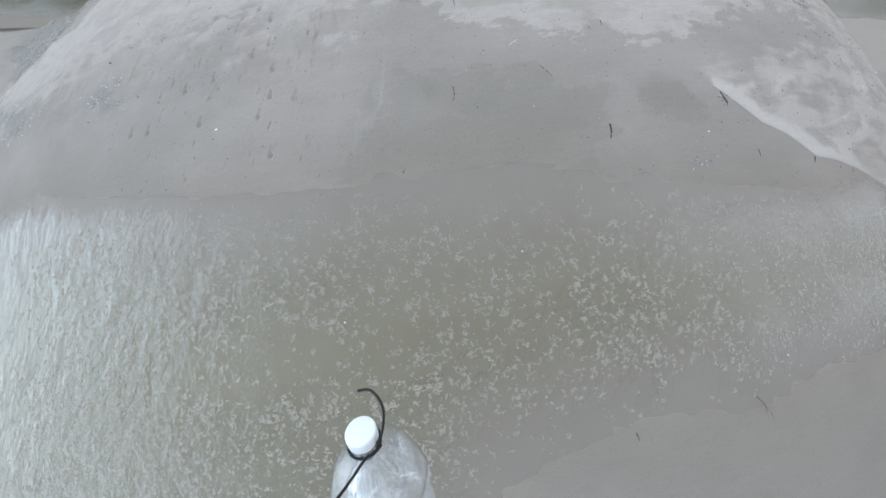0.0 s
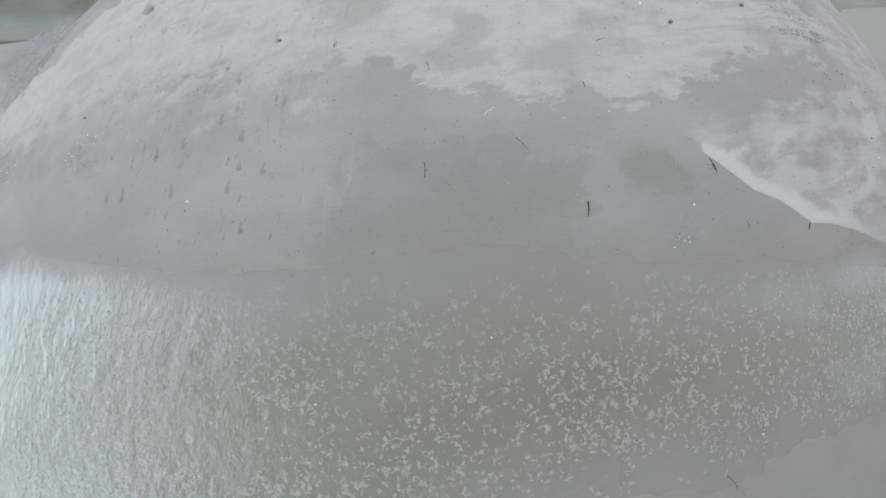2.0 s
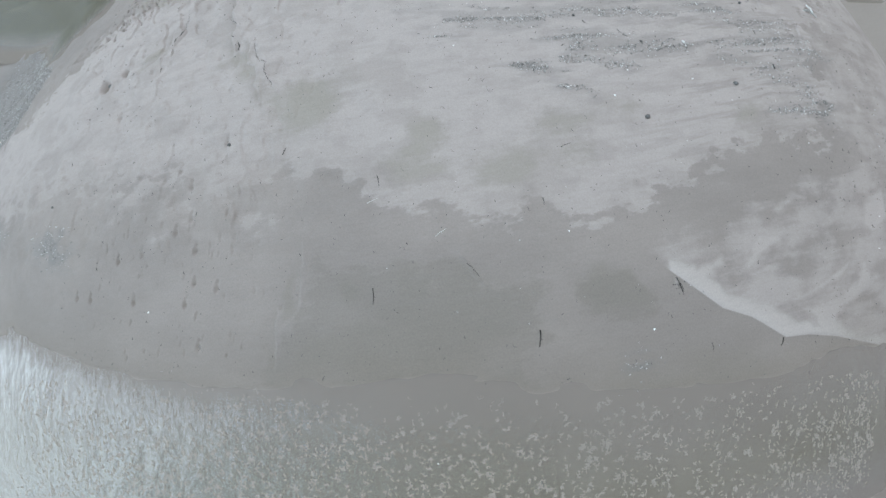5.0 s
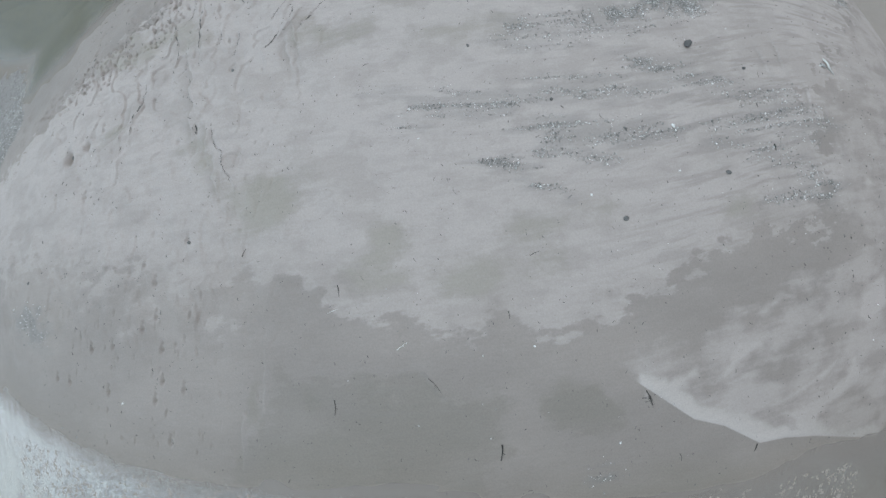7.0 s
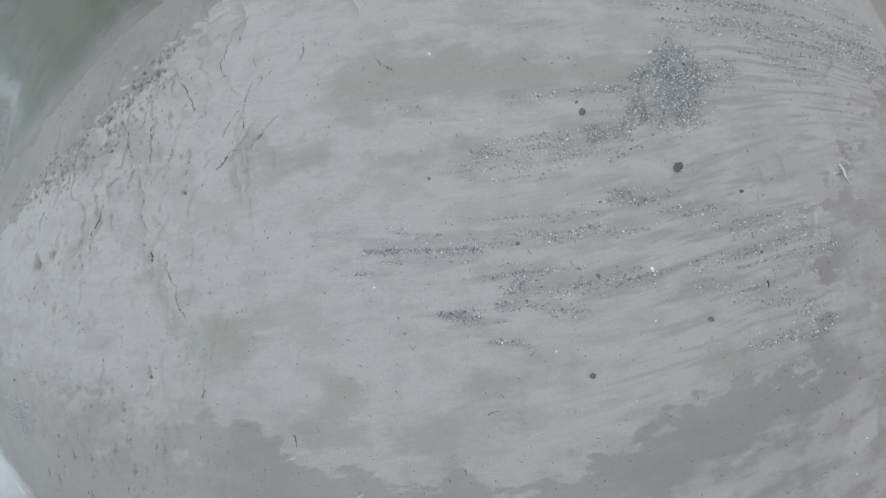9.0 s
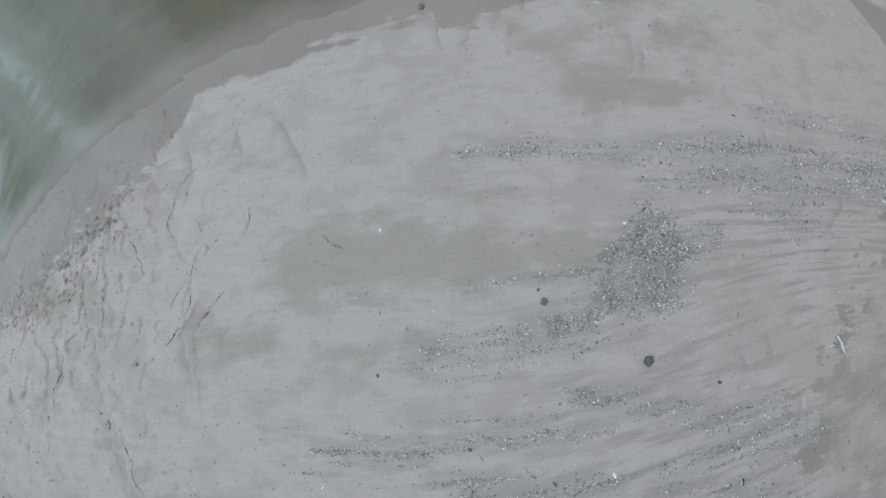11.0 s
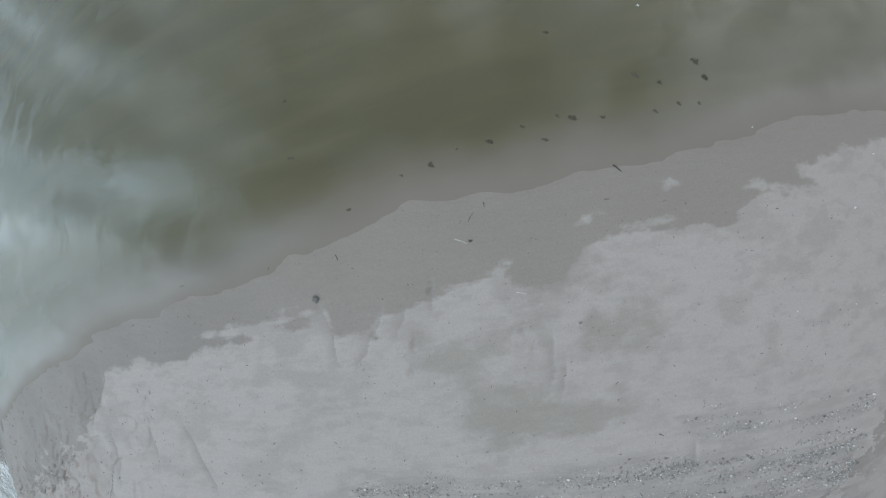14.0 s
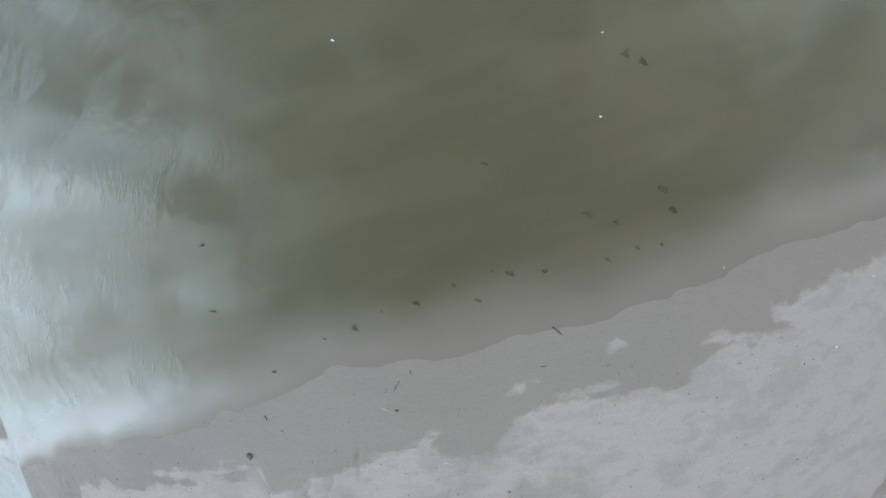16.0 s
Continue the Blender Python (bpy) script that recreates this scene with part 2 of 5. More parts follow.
# seeping, darker ground
SEEP = [[(-2.17, -3.0), (-1.59, -3.12), (-1.29, -3.01), (-1.18, -3.2), (-0.7, -3.04), (-0.52, -3.27), (0.12, -3.32), (0.03, -3.79), (-0.08, -4.05), (-0.2, -4.5), (-2.7, -4.5), (-2.68, -3.9), (-2.4, -3.62), (-2.23, -3.51)],
        [(0.36, -3.27), (0.74, -3.17), (1.11, -3.27), (1.1, -3.47), (0.73, -3.56), (0.43, -3.43)]]
SHOAL = [(-9.69, -0.42), (-8.95, -0.25), (-8.0, -0.13), (-7.36, 0.12), (-6.91, 0.48), (-8.6, 1.7), (-10.6, 3.6), (-11.67, 4.0), (-12.2, 3.4), (-12.4, 2.4)]
# gravel: heaps by their outline, and drifts drawn out along the old current (line, half width, density)
HEAPS = [[(1.77, 1.37), (2.0, 1.58), (2.23, 1.64), (2.5, 1.54), (2.73, 1.53), (2.79, 1.43), (2.53, 1.11), (2.46, 0.91), (2.22, 0.71), (1.79, 0.7), (1.38, 0.56),
    (1.03, 0.46), (0.78, 0.51), (0.98, 0.66), (1.29, 0.79), (1.6, 0.93), (1.71, 1.17)], [(-6.25, -2.5), (-6.02, -2.34), (-5.52, -2.28), (-5.42, -2.77), (-5.6, -2.95),
    (-6.1, -2.85)], [(-9.38, -1.18), (-7.98, -1.61), (-7.1, -2.25), (-7.8, -2.43), (-8.48, -2.2)]]
DRIFTS = [([(0.78, 0.51), (0.38, 0.44), (0.08, 0.38)], 0.1, 0.3), ([(-0.72, 0.98), (-0.44, 0.9)], 0.1, 0.12), ([(0.48, 1.01), (0.89, 1.04), (1.4, 1.08), (1.71, 1.17)],
    0.035, 0.4), ([(-0.12, 0.18), (0.38, 0.27), (1.13, 0.41), (1.69, 0.51)], 0.12, 0.16), ([(0.48, 2.2), (0.91, 2.26), (1.45, 2.24), (2.0, 2.22), (3.22, 2.33)],
    0.11, 0.3), ([(3.22, 2.33), (3.9, 2.25), (5.42, 2.28)], 0.13, 0.42)]
DRIFTS += [([(2.91, 2.04), (3.83, 1.97), (5.29, 1.96)], 0.2, 0.3), ([(3.6, 2.81), (4.01, 2.67), (5.6, 2.65)], 0.14, 0.2), ([(3.43, 1.67), (4.04, 1.56)], 0.14, 0.3),
    ([(2.15, 1.98), (3.15, 1.91)], 0.1, 0.2), ([(4.03, 1.86), (5.24, 2.06)], 0.12, 0.2), ([(1.37, 0.01), (1.68, 0.06), (1.88, 0.02)], 0.05, 0.4), ([(1.88, -0.04),
    (2.43, -0.07)], 0.13, 0.4), ([(-0.85, -0.49), (-0.12, -0.47), (0.63, -0.37), (1.37, -0.3), (1.93, -0.25)], 0.05, 0.42)]
DRIFTS += [([(-0.42, -0.53), (-0.12, -0.57)], 0.05, 0.45), ([(0.34, -0.8), (0.88, -0.76), (1.37, -0.8)], 0.09, 0.5), ([(2.62, -0.48), (3.13, -0.4), (3.65, -0.4)],
    0.2, 0.35), ([(2.56, -0.22), (2.96, -0.13), (3.58, -0.08)], 0.11, 0.2), ([(2.13, -0.64), (2.96, -0.53), (3.57, -0.62)], 0.11, 0.3), ([(-0.07, -1.08), (0.17, -1.1)],
    0.07, 0.5), ([(-0.32, -0.33), (-0.03, -0.39)], 0.07, 0.3), ([(-1.35, -0.34), (-0.66, -0.35), (-0.32, -0.33)], 0.06, 0.1)]
DRIFTS += [([(0.45, -0.69), (1.02, -0.77), (1.78, -0.71)], 0.11, 0.42), ([(0.41, -0.96), (1.23, -1.06)], 0.06, 0.3), ([(0.37, -1.3), (0.64, -1.36)], 0.07, 0.3),
    ([(1.34, 0.06), (1.85, 0.01), (2.41, -0.1)], 0.09, 0.45), ([(2.58, -0.49), (3.74, -0.37)], 0.17, 0.25), ([(2.81, -0.85), (3.75, -1.09)], 0.14, 0.25), ([(2.81, -1.33),
    (3.73, -1.24)], 0.07, 0.3), ([(2.39, -0.83), (2.99, -0.8)], 0.06, 0.3), ([(-1.2, -0.66), (-1.03, -0.7)], 0.05, 0.15)]
DRIFTS += [([(0.31, -0.2), (1.26, -0.15)], 0.035, 0.3), ([(0.47, -0.32), (1.79, -0.36)], 0.05, 0.14)]
# centre, half axes, density
SCATTER = [(1.01, -4.09, 0.21, 0.24, 0.75), (-4.02, -4.03, 0.43, 0.06, 0.2), (-4.6, -0.5, 0.4, 0.16, 0.14), (4.0, 6.05, 0.21, 0.24, 0.2), (5.2, 6.43, 0.53, 0.15, 0.1),
           (-2.03, -3.95, 0.14, 0.13, 0.12), (0.4, 4.35, 1.1, 0.14, 0.05), (2.2, 4.95, 1.2, 0.14, 0.05), (-1.6, 3.75, 0.9, 0.12, 0.05), (-3.3, 0.1, 0.3, 0.1, 0.08)]
# small scarps and cracks in the drying crust
CRACKS = [[(-2.55, 3.01), (-2.56, 2.85), (-2.65, 2.66), (-2.77, 2.53), (-2.9, 2.46)], [(-2.54, 1.9), (-2.57, 1.77), (-2.59, 1.65), (-2.58, 1.55), (-2.52, 1.45),
    (-2.45, 1.37)], [(-2.16, 1.59), (-2.13, 1.49), (-2.07, 1.41), (-2.03, 1.32), (-2.04, 1.25)], [(-1.61, 1.72), (-1.6, 1.6), (-1.62, 1.51), (-1.65, 1.45)],
    [(-2.13, 1.32), (-2.16, 1.19), (-2.2, 1.08), (-2.28, 0.97), (-2.37, 0.85), (-2.41, 0.72)], [(-2.27, 0.64), (-2.3, 0.53), (-2.35, 0.43), (-2.47, 0.34)], [(-3.4, 1.33),
    (-3.34, 1.23), (-3.35, 1.13), (-3.36, 0.96), (-3.32, 0.78), (-3.27, 0.47)], [(-3.17, 1.59), (-3.09, 1.45), (-2.98, 1.34), (-2.9, 1.2), (-2.81, 1.04), (-2.74, 1.02)],
    [(-3.36, 1.52), (-3.27, 1.33), (-3.22, 1.25)]]
CRACKS += [[(-3.74, 0.95), (-3.68, 0.79), (-3.59, 0.58), (-3.61, 0.39)], [(-3.36, 0.11), (-3.32, 0.01), (-3.34, -0.12), (-3.24, -0.24)], [(-3.45, 0.35), (-3.43, 0.26),
    (-3.49, 0.15)], [(-3.55, 1.33), (-3.5, 1.19), (-3.51, 1.01), (-3.56, 0.86)], [(-3.03, 0.66), (-3.02, 0.58), (-3.06, 0.49)], [(-2.8, 0.62), (-2.78, 0.55),
    (-2.82, 0.44), (-2.86, 0.33)], [(-2.97, -0.55), (-2.95, -0.69), (-2.91, -0.77), (-2.81, -0.83), (-2.79, -0.98), (-2.72, -1.09), (-2.69, -1.16)], [(-3.2, -0.47),
    (-3.18, -0.58)], [(-4.0, 1.4), (-4.11, 1.3), (-4.2, 1.2)], [(-3.43, 1.58), (-3.46, 1.78), (-3.46, 1.88)], [(-2.18, 0.87), (-2.17, 0.76), (-2.22, 0.65)],
    [(-1.82, 0.9), (-1.88, 0.82), (-1.99, 0.68), (-2.07, 0.54)]]
CRACKS += [[(-4.0, 0.17), (-4.0, -0.02), (-4.06, -0.21), (-4.12, -0.45)], [(-0.81, 1.44), (-0.75, 1.37), (-0.68, 1.33), (-0.59, 1.3)], [(0.6, 1.45), (0.67, 1.4),
    (0.74, 1.35)], [(-3.18, 2.02), (-3.2, 1.93), (-3.28, 1.8)], [(-3.81, 1.49), (-3.52, 1.55), (-3.4, 1.63)]]
# small benches: the ground steps down on their right hand
STEPS = [[(-2.44, 2.36), (-2.36, 2.23), (-2.33, 2.04), (-2.36, 1.86)], [(-1.86, 2.53), (-1.8, 2.41), (-1.78, 2.33)], [(-1.36, 2.6), (-1.27, 2.47), (-1.21, 2.35),
    (-1.11, 2.22), (-1.05, 2.1)], [(-2.21, 0.37), (-2.19, 0.26), (-2.15, 0.16)], [(-2.14, 0.54), (-2.1, 0.38), (-2.06, 0.26)], [(-3.42, 0.35), (-3.33, 0.15),
    (-3.33, -0.03), (-3.26, -0.22), (-3.3, -0.38), (-3.25, -0.56)], [(-3.04, -0.55), (-3.05, -0.68), (-3.05, -0.79), (-2.92, -0.85), (-2.9, -1.01), (-2.93, -1.09),
    (-2.85, -1.23)], [(-2.28, 0.48), (-2.19, 0.58), (-2.14, 0.67)], [(-4.16, -0.13), (-4.17, -0.31), (-4.28, -0.44), (-4.45, -0.53)], [(-2.3, -2.99), (-2.31, -3.27),
    (-2.32, -3.46), (-2.41, -3.55)], [(-2.56, -3.62), (-2.58, -3.85)]]
STEPS += [[(-0.71, -3.09), (-0.65, -3.19), (-0.59, -3.24)], [(0.11, 3.84), (0.19, 3.72), (0.24, 3.59), (0.26, 3.48)], [(0.67, 3.86), (0.64, 3.72), (0.56, 3.56),
    (0.51, 3.44)], [(0.89, 3.82), (0.85, 3.72)], [(2.35, 3.34), (2.33, 3.19)], [(1.14, 4.1), (1.14, 3.97)], [(2.24, 3.56), (2.24, 3.38), (2.23, 3.27)], [(4.41, 1.82),
    (4.39, 1.73), (4.19, 1.54)], [(3.6, 2.52), (3.6, 2.38)], [(3.04, 0.33), (3.07, 0.25)], [(3.32, 0.48), (3.34, 0.35)], [(3.63, -0.04), (3.64, -0.17), (3.6, -0.3)]]
STEPS += CRACKS[:1]
PRINTS = [(-3.59, -2.15), (-3.57, -2.5), (-3.5, -2.84), (-3.5, -3.17), (-3.61, -3.38), (-3.45, -3.81), (-3.74, -2.63), (-4.2, -2.82),
          (-4.31, -3.33), (-3.18, -1.72), (-3.74, -1.96), (1.14, 3.89), (1.11, 4.04), (0.97, 3.56), (0.95, 3.32), (1.95, 3.67),
          (2.05, 3.51), (-5.0, -3.27), (-4.56, -2.87), (-5.24, -3.24), (-4.81, -1.11), (-3.22, -3.24), (-2.82, 0.14), (-4.56, -0.33)]
PITS = [(-3.34, 2.12), (-3.89, 1.51), (-4.56, 1.03), (-5.59, 0.6), (-6.63, 0.29), (-5.74, 0.15), (-4.69, 0.31), (-3.97, 0.74), (-3.53, 1.13), (-3.2, 1.52)]

# ---- shape helpers ----
TABLE = np.random.RandomState(7).rand(8, 256, 256)


def grain(x, y, size, seed=0, octaves=1):
    """Smooth noise, 0 to 1, with features of the given size in metres."""
    total, weight, amp = 0.0, 0.0, 1.0
    for k in range(octaves):
        u, v = np.asarray(x) / size * 2 ** k + 31.7 * k, np.asarray(y) / size * 2 ** k + 17.3 * k
        i, j = np.floor(u).astype(int), np.floor(v).astype(int)
        a, b = u - i, v - j
        a, b = a * a * (3 - 2 * a), b * b * (3 - 2 * b)
        t = TABLE[(seed + k) % 8]
        i, j, i2, j2 = i % 256, j % 256, (i + 1) % 256, (j + 1) % 256
        total = total + amp * ((t[i, j] * (1 - a) + t[i2, j] * a) * (1 - b) + (t[i, j2] * (1 - a) + t[i2, j2] * a) * b)
        weight, amp = weight + amp, amp * 0.5
    return total / weight


def to_line(x, y, pts, closed=False):
    """Distance to a line of points, and the side on which a place lies."""
    best, side = np.full(np.shape(x), 1e9), np.ones(np.shape(x))
    ends = list(zip(pts, pts[1:] + pts[:1] if closed else pts[1:]))
    for (ax, ay), (bx, by) in ends:
        dx, dy = bx - ax, by - ay
        s = np.clip(((x - ax) * dx + (y - ay) * dy) / (dx * dx + dy * dy), 0, 1)
        d = np.hypot(x - ax - s * dx, y - ay - s * dy)
        side = np.where(d < best, np.sign(dx * (y - ay) - dy * (x - ax)), side)
        best = np.minimum(best, d)
    return best, side


def inside(x, y, pts):
    """Signed distance to the edge of an area: positive inside."""
    best, _ = to_line(x, y, pts, True)
    odd = np.zeros(np.shape(x), bool)
    for (ax, ay), (bx, by) in zip(pts, pts[1:] + pts[:1]):
        if ay != by:
            odd ^= ((ay > y) != (by > y)) & (x < (bx - ax) * (y - ay) / (by - ay) + ax)
    return np.where(odd, best, -best)


def spots(x, y, items):
    """How far inside the strongest of several ovals: 1 at a centre, 0 at its edge."""
    out = np.full(np.shape(x), -1.0)
    x, y = x + 0.34 * (grain(x, y, 0.28, 1, 3) - 0.5), y + 0.3 * (grain(x, y, 0.28, 5, 3) - 0.5)
    for cx, cy, a, b, *_ in items:
        out = np.maximum(out, 1 - np.hypot((x - cx) / a, (y - cy) / b))
    return out


def areas(x, y, items, reach=0.8):
    """Signed distance to the nearest of several areas, worked out only near them."""
    out = np.full(np.shape(x), -reach)
    for pts in items:
        lo, hi = np.min(pts, 0) - reach, np.max(pts, 0) + reach
        near = (x > lo[0]) & (x < hi[0]) & (y > lo[1]) & (y < hi[1])
        out[near] = np.maximum(out[near], inside(x[near], y[near], pts))
    return out


def drift_here(x, y):
    """Darker sand under and round the drifts of gravel."""
    out = np.zeros(np.shape(x))
    wx, wy = x + 1.1 * (grain(x * 0.5, across(x, y) * 3, 0.3, 4, 3) - 0.5), y + 0.2 * (grain(x, y, 0.4, 6, 3) - 0.5)
    for pts, half, dense in DRIFTS:
        lo, hi = np.min(pts, 0) - 0.9, np.max(pts, 0) + 0.9
        near = (x > lo[0]) & (x < hi[0]) & (y > lo[1]) & (y < hi[1])
        d = to_line(wx[near], wy[near], pts)[0] / (1.5 * half + 0.02)
        out[near] = np.maximum(out[near], (0.35 + dense) * np.exp(-d * d))
    return np.maximum(out, np.clip((areas(wx, wy, HEAPS) + 0.15) / 0.3, 0, 0.9))


def bench_foot(x, y):
    """Where the crust gives way to darker sand, along the foot of the small benches."""
    out = np.zeros(np.shape(x))
    for pts in STEPS:
        d, side, near = bench(x, y, pts)
        out[near] = np.maximum(out[near], np.exp(-d / 0.09) * (side < 0))
    return out


def across(x, y):
    """Place across the old current's streaks, which fan out to the north-east."""
    turn = 0.17 * np.logaddexp(0, (x - 1.0) / 0.5) - 0.18 * np.logaddexp(0, (x - 3.9) / 0.6)
    fade = np.clip((2.1 - y) / 1.2, 0, 1)
    return y - fade * fade * (3 - 2 * fade) * turn


def stones_here(x, y):
    """How thick the gravel lies: heaps, and drifts drawn out along the old current."""
    x, y = np.asarray(x, float), np.asarray(y, float)
    out = np.zeros(np.shape(x))
    wx, wy = x + 0.2 * (grain(x, y, 0.3, 2, 3) - 0.5), y + 0.12 * (grain(x, y, 0.3, 6, 3) - 0.5)
    lx = x + 0.8 * (grain(x * 0.5, across(x, y) * 3, 0.3, 4, 3) - 0.5)
    for pts, half, dense in DRIFTS:
        lo, hi = np.min(pts, 0) - 0.8, np.max(pts, 0) + 0.8
        near = (x > lo[0]) & (x < hi[0]) & (y > lo[1]) & (y < hi[1])
        d = to_line(lx[near], wy[near], pts)[0] / half
        out[near] = np.maximum(out[near], dense * np.exp(-1.2 * d * d))
    for cx, cy, a, b, w in SCATTER:
        d = np.hypot((wx - cx) / a, (wy - cy) / b)
        out = np.maximum(out, w * np.exp(-1.1 * d * d))
    fine = grain(x, y, 0.16, 5, 2)
    band = grain(x * 0.2, across(x, y) * 4.0, 0.2, 3, 3) * 0.75 + 0.25 * fine
    out = out * np.clip((band - 0.34) * 4.6, 0.12, 1.3)
    heap = np.clip((areas(wx, wy, HEAPS) + 0.12 + 0.3 * (fine - 0.5)) / 0.34, 0, 1) ** 1.4 * np.clip((fine - 0.2) * 2.4, 0.4, 1)
    shoal = np.clip((inside(x, y, SHOAL) + 0.5 * (grain(x, y, 0.7, 5, 3) - 0.5)) / 0.12, 0, 1)
    return np.maximum(out, np.maximum(heap, shoal))


rng = np.random.RandomState(11)
PIT_SPOTS = []
while len(PIT_SPOTS) < 420:
    px, py = rng.uniform(-6.7, -3.0), rng.uniform(0.0, 2.3)
    if inside(np.array([px]), np.array([py]), PITS)[0] > 0:
        PIT_SPOTS.append((px, py, rng.uniform(0.012, 0.022), rng.uniform(0.018, 0.032)))
PIT_SPOTS += [(-5.2, -0.55, 0.08, 0.10), (-4.86, -0.46, 0.05, 0.06), (-4.75, -0.36, 0.04, 0.03)]
for px, py in PRINTS:
    PIT_SPOTS.append((px, py, 0.028, 0.026))
    PIT_SPOTS.append((px + 0.01, py + 0.07, 0.018, 0.017))
for _ in range(75):
    px, py, count = rng.uniform(-5.0, -2.8), rng.uniform(-3.95, -1.9), rng.randint(2, 5)
    for k in range(count):
        PIT_SPOTS.append((px + rng.uniform(-0.004, 0.004) + 0.004 * k, py + 0.02 * k, rng.uniform(0.009, 0.014), rng.uniform(0.006, 0.012)))
for _ in range(120):
    PIT_SPOTS.append((rng.uniform(-5.4, -2.2), rng.uniform(-3.9, 2.6), rng.uniform(0.012, 0.026), rng.uniform(0.008, 0.016)))


def bench(x, y, pts):
    """Distance to a small bench, the side of it, and the places near enough to matter."""
    lo, hi = np.min(pts, 0) - 0.6, np.max(pts, 0) + 0.6
    near = (x > lo[0]) & (x < hi[0]) & (y > lo[1]) & (y < hi[1])
    jx = x[near] + 0.05 * (grain(x[near], y[near], 0.1, 6, 3) - 0.5)
    d, side = to_line(jx, y[near], pts)
    ends = np.clip((0.5 - np.hypot(x[near] - np.mean(pts, 0)[0], y[near] - np.mean(pts, 0)[1]) + 0.5 * math.dist(pts[0], pts[-1])) / 0.4, 0, 1)
    return d / np.maximum(ends, 0.05), side, near


def lie(x, y):
    """Height of the sand above the rounded bank: shores, hummocks, scarps."""
    x, y = np.asarray(x, float), np.asarray(y, float)
    wob = 0.25 * (grain(x, y, 0.8, 1, 3) - 0.5)
    pool, river = inside(x, y, POOL) + wob, inside(x, y, RIVER) + wob
    wet = np.maximum(pool, river)
    z = np.where(wet < 0, 0.045 * np.tanh(-wet / 1.3), np.where(pool > river, -0.055 * np.tanh(wet / 1.6), -0.10 * np.tanh(wet / 1.9))) - 0.012
    z += 0.016 * (grain(x, y * 1.6, 0.9, 2, 2) - 0.5) * np.clip(-wet, 0, 1)
    z += 0.006 * (grain(x * 0.5, y * 1.6, 0.16, 3, 2) - 0.5)
    west = np.clip((-1.2 - x) / 1.6, 0, 1) * np.clip((y + 3.4) / 1.0, 0, 1) * np.clip(-wet * 1.5, 0, 1)
    z += 0.07 * west * (grain(x, y, 0.36, 4, 3) - 0.5)
    dry = inside(x, y, DRY)
    z += 0.008 * np.clip((dry + 0.12 * (grain(x, y, 0.3, 5, 3) - 0.5)) / 0.05, 0, 1)
    plates = np.clip((grain(x + 0.1 * grain(x, y, 0.1, 2), y, 0.55, 1, 3) - 0.5) / 0.02, 0, 1) + np.clip((grain(x, y + 0.1 * grain(x, y, 0.09, 3), 0.4, 6, 3) - 0.56) / 0.03, 0, 1)
    z += 0.010 * west * plates
    # curved benches, stepping down to the west
    rise = 0.42 * x + 0.1 * y + 1.7 * grain(x, y * 0.85, 0.75, 2, 3) + 0.2 * grain(x, y, 0.14, 6, 2)
    whole = np.clip((grain(x, y, 0.3, 4, 2) - 0.36) * 5, 0, 1) * np.clip(-wet * 1.4 - 0.5, 0, 1)
    z += 0.021 * west * whole * np.clip(y + 1.0, 0, 1) * ((rise / 0.36 % 1.0) - np.clip((rise / 0.36 % 1.0) / 0.04, 0, 1))
    # raised rim of the pale wedge
    rim, side = to_line(x, y, LIP)
    z += 0.016 * (side > 0) * np.clip(rim / 0.03, 0, 1) * np.exp(-rim / 0.5) * np.clip((x - 1.3) / 0.15, 0, 1) * np.clip((3.6 - x) / 0.5, 0, 1)
    for pts in CRACKS:
        cx, cy = np.mean([p[0] for p in pts]), np.mean([p[1] for p in pts])
        near = np.hypot(x - cx, y - cy) < 0.3 + sum(math.dist(a, b) for a, b in zip(pts, pts[1:]))
        jx = x[near] + 0.09 * (grain(x[near], y[near], 0.09, 6, 3) - 0.5)
        d, side = to_line(jx, y[near], pts)
        broken = np.clip((grain(x[near], y[near], 0.14, 7, 2) - 0.38) * 5, 0.0, 1)
        z[near] += 0.012 * np.exp(-d / 0.14) * (side > 0) - 0.014 * broken * np.exp(-(d / 0.014) ** 2)
    for pts in STEPS:
        d, side, near = bench(x, y, pts)
        z[near] += 0.013 * np.clip(d / 0.008, 0, 1) * np.exp(-d / 0.22) * (side > 0)
    for px, py, rad, deep in PIT_SPOTS:
        near = (abs(x - px) < 3 * rad) & (abs(y - py) < 3 * rad)
        d = np.hypot(x[near] - px, (y[near] - py) * 0.8) / rad
        z[near] += -deep * np.exp(-d * d) + 0.15 * deep * np.exp(-((d - 1.5) / 0.5) ** 2)
    return z


def ground_at(x, y):
    x, y = np.atleast_1d(np.asarray(x, float)), np.atleast_1d(np.asarray(y, float))
    return bank(x, y) + lie(x, y)


def water_at(x, y):
    return bank(np.asarray(x, float), np.asarray(y, float)) - 0.012


# ---- material helpers ----
def material(name):
    m = bpy.data.materials.new(name)
    m.use_nodes = True
    return m, m.node_tree.nodes, m.node_tree.links, m.node_tree.nodes["Principled BSDF"]


def noise_node(n, l, vec, scale, detail=4.0, rough=0.55):
    t = n.new("ShaderNodeTexNoise")
    t.inputs["Scale"].default_value, t.inputs["Detail"].default_value, t.inputs["Roughness"].default_value = scale, detail, rough
    l.new(vec, t.inputs["Vector"])
    return t.outputs["Fac"]


def math_node(n, l, op, a, b=0.0, clamp=False):
    m = n.new("ShaderNodeMath")
    m.operation, m.use_clamp = op, clamp
    for k, v in ((0, a), (1, b)):
        if isinstance(v, (int, float)):
            m.inputs[k].default_value = v
        else:
            l.new(v, m.inputs[k])
    return m.outputs[0]


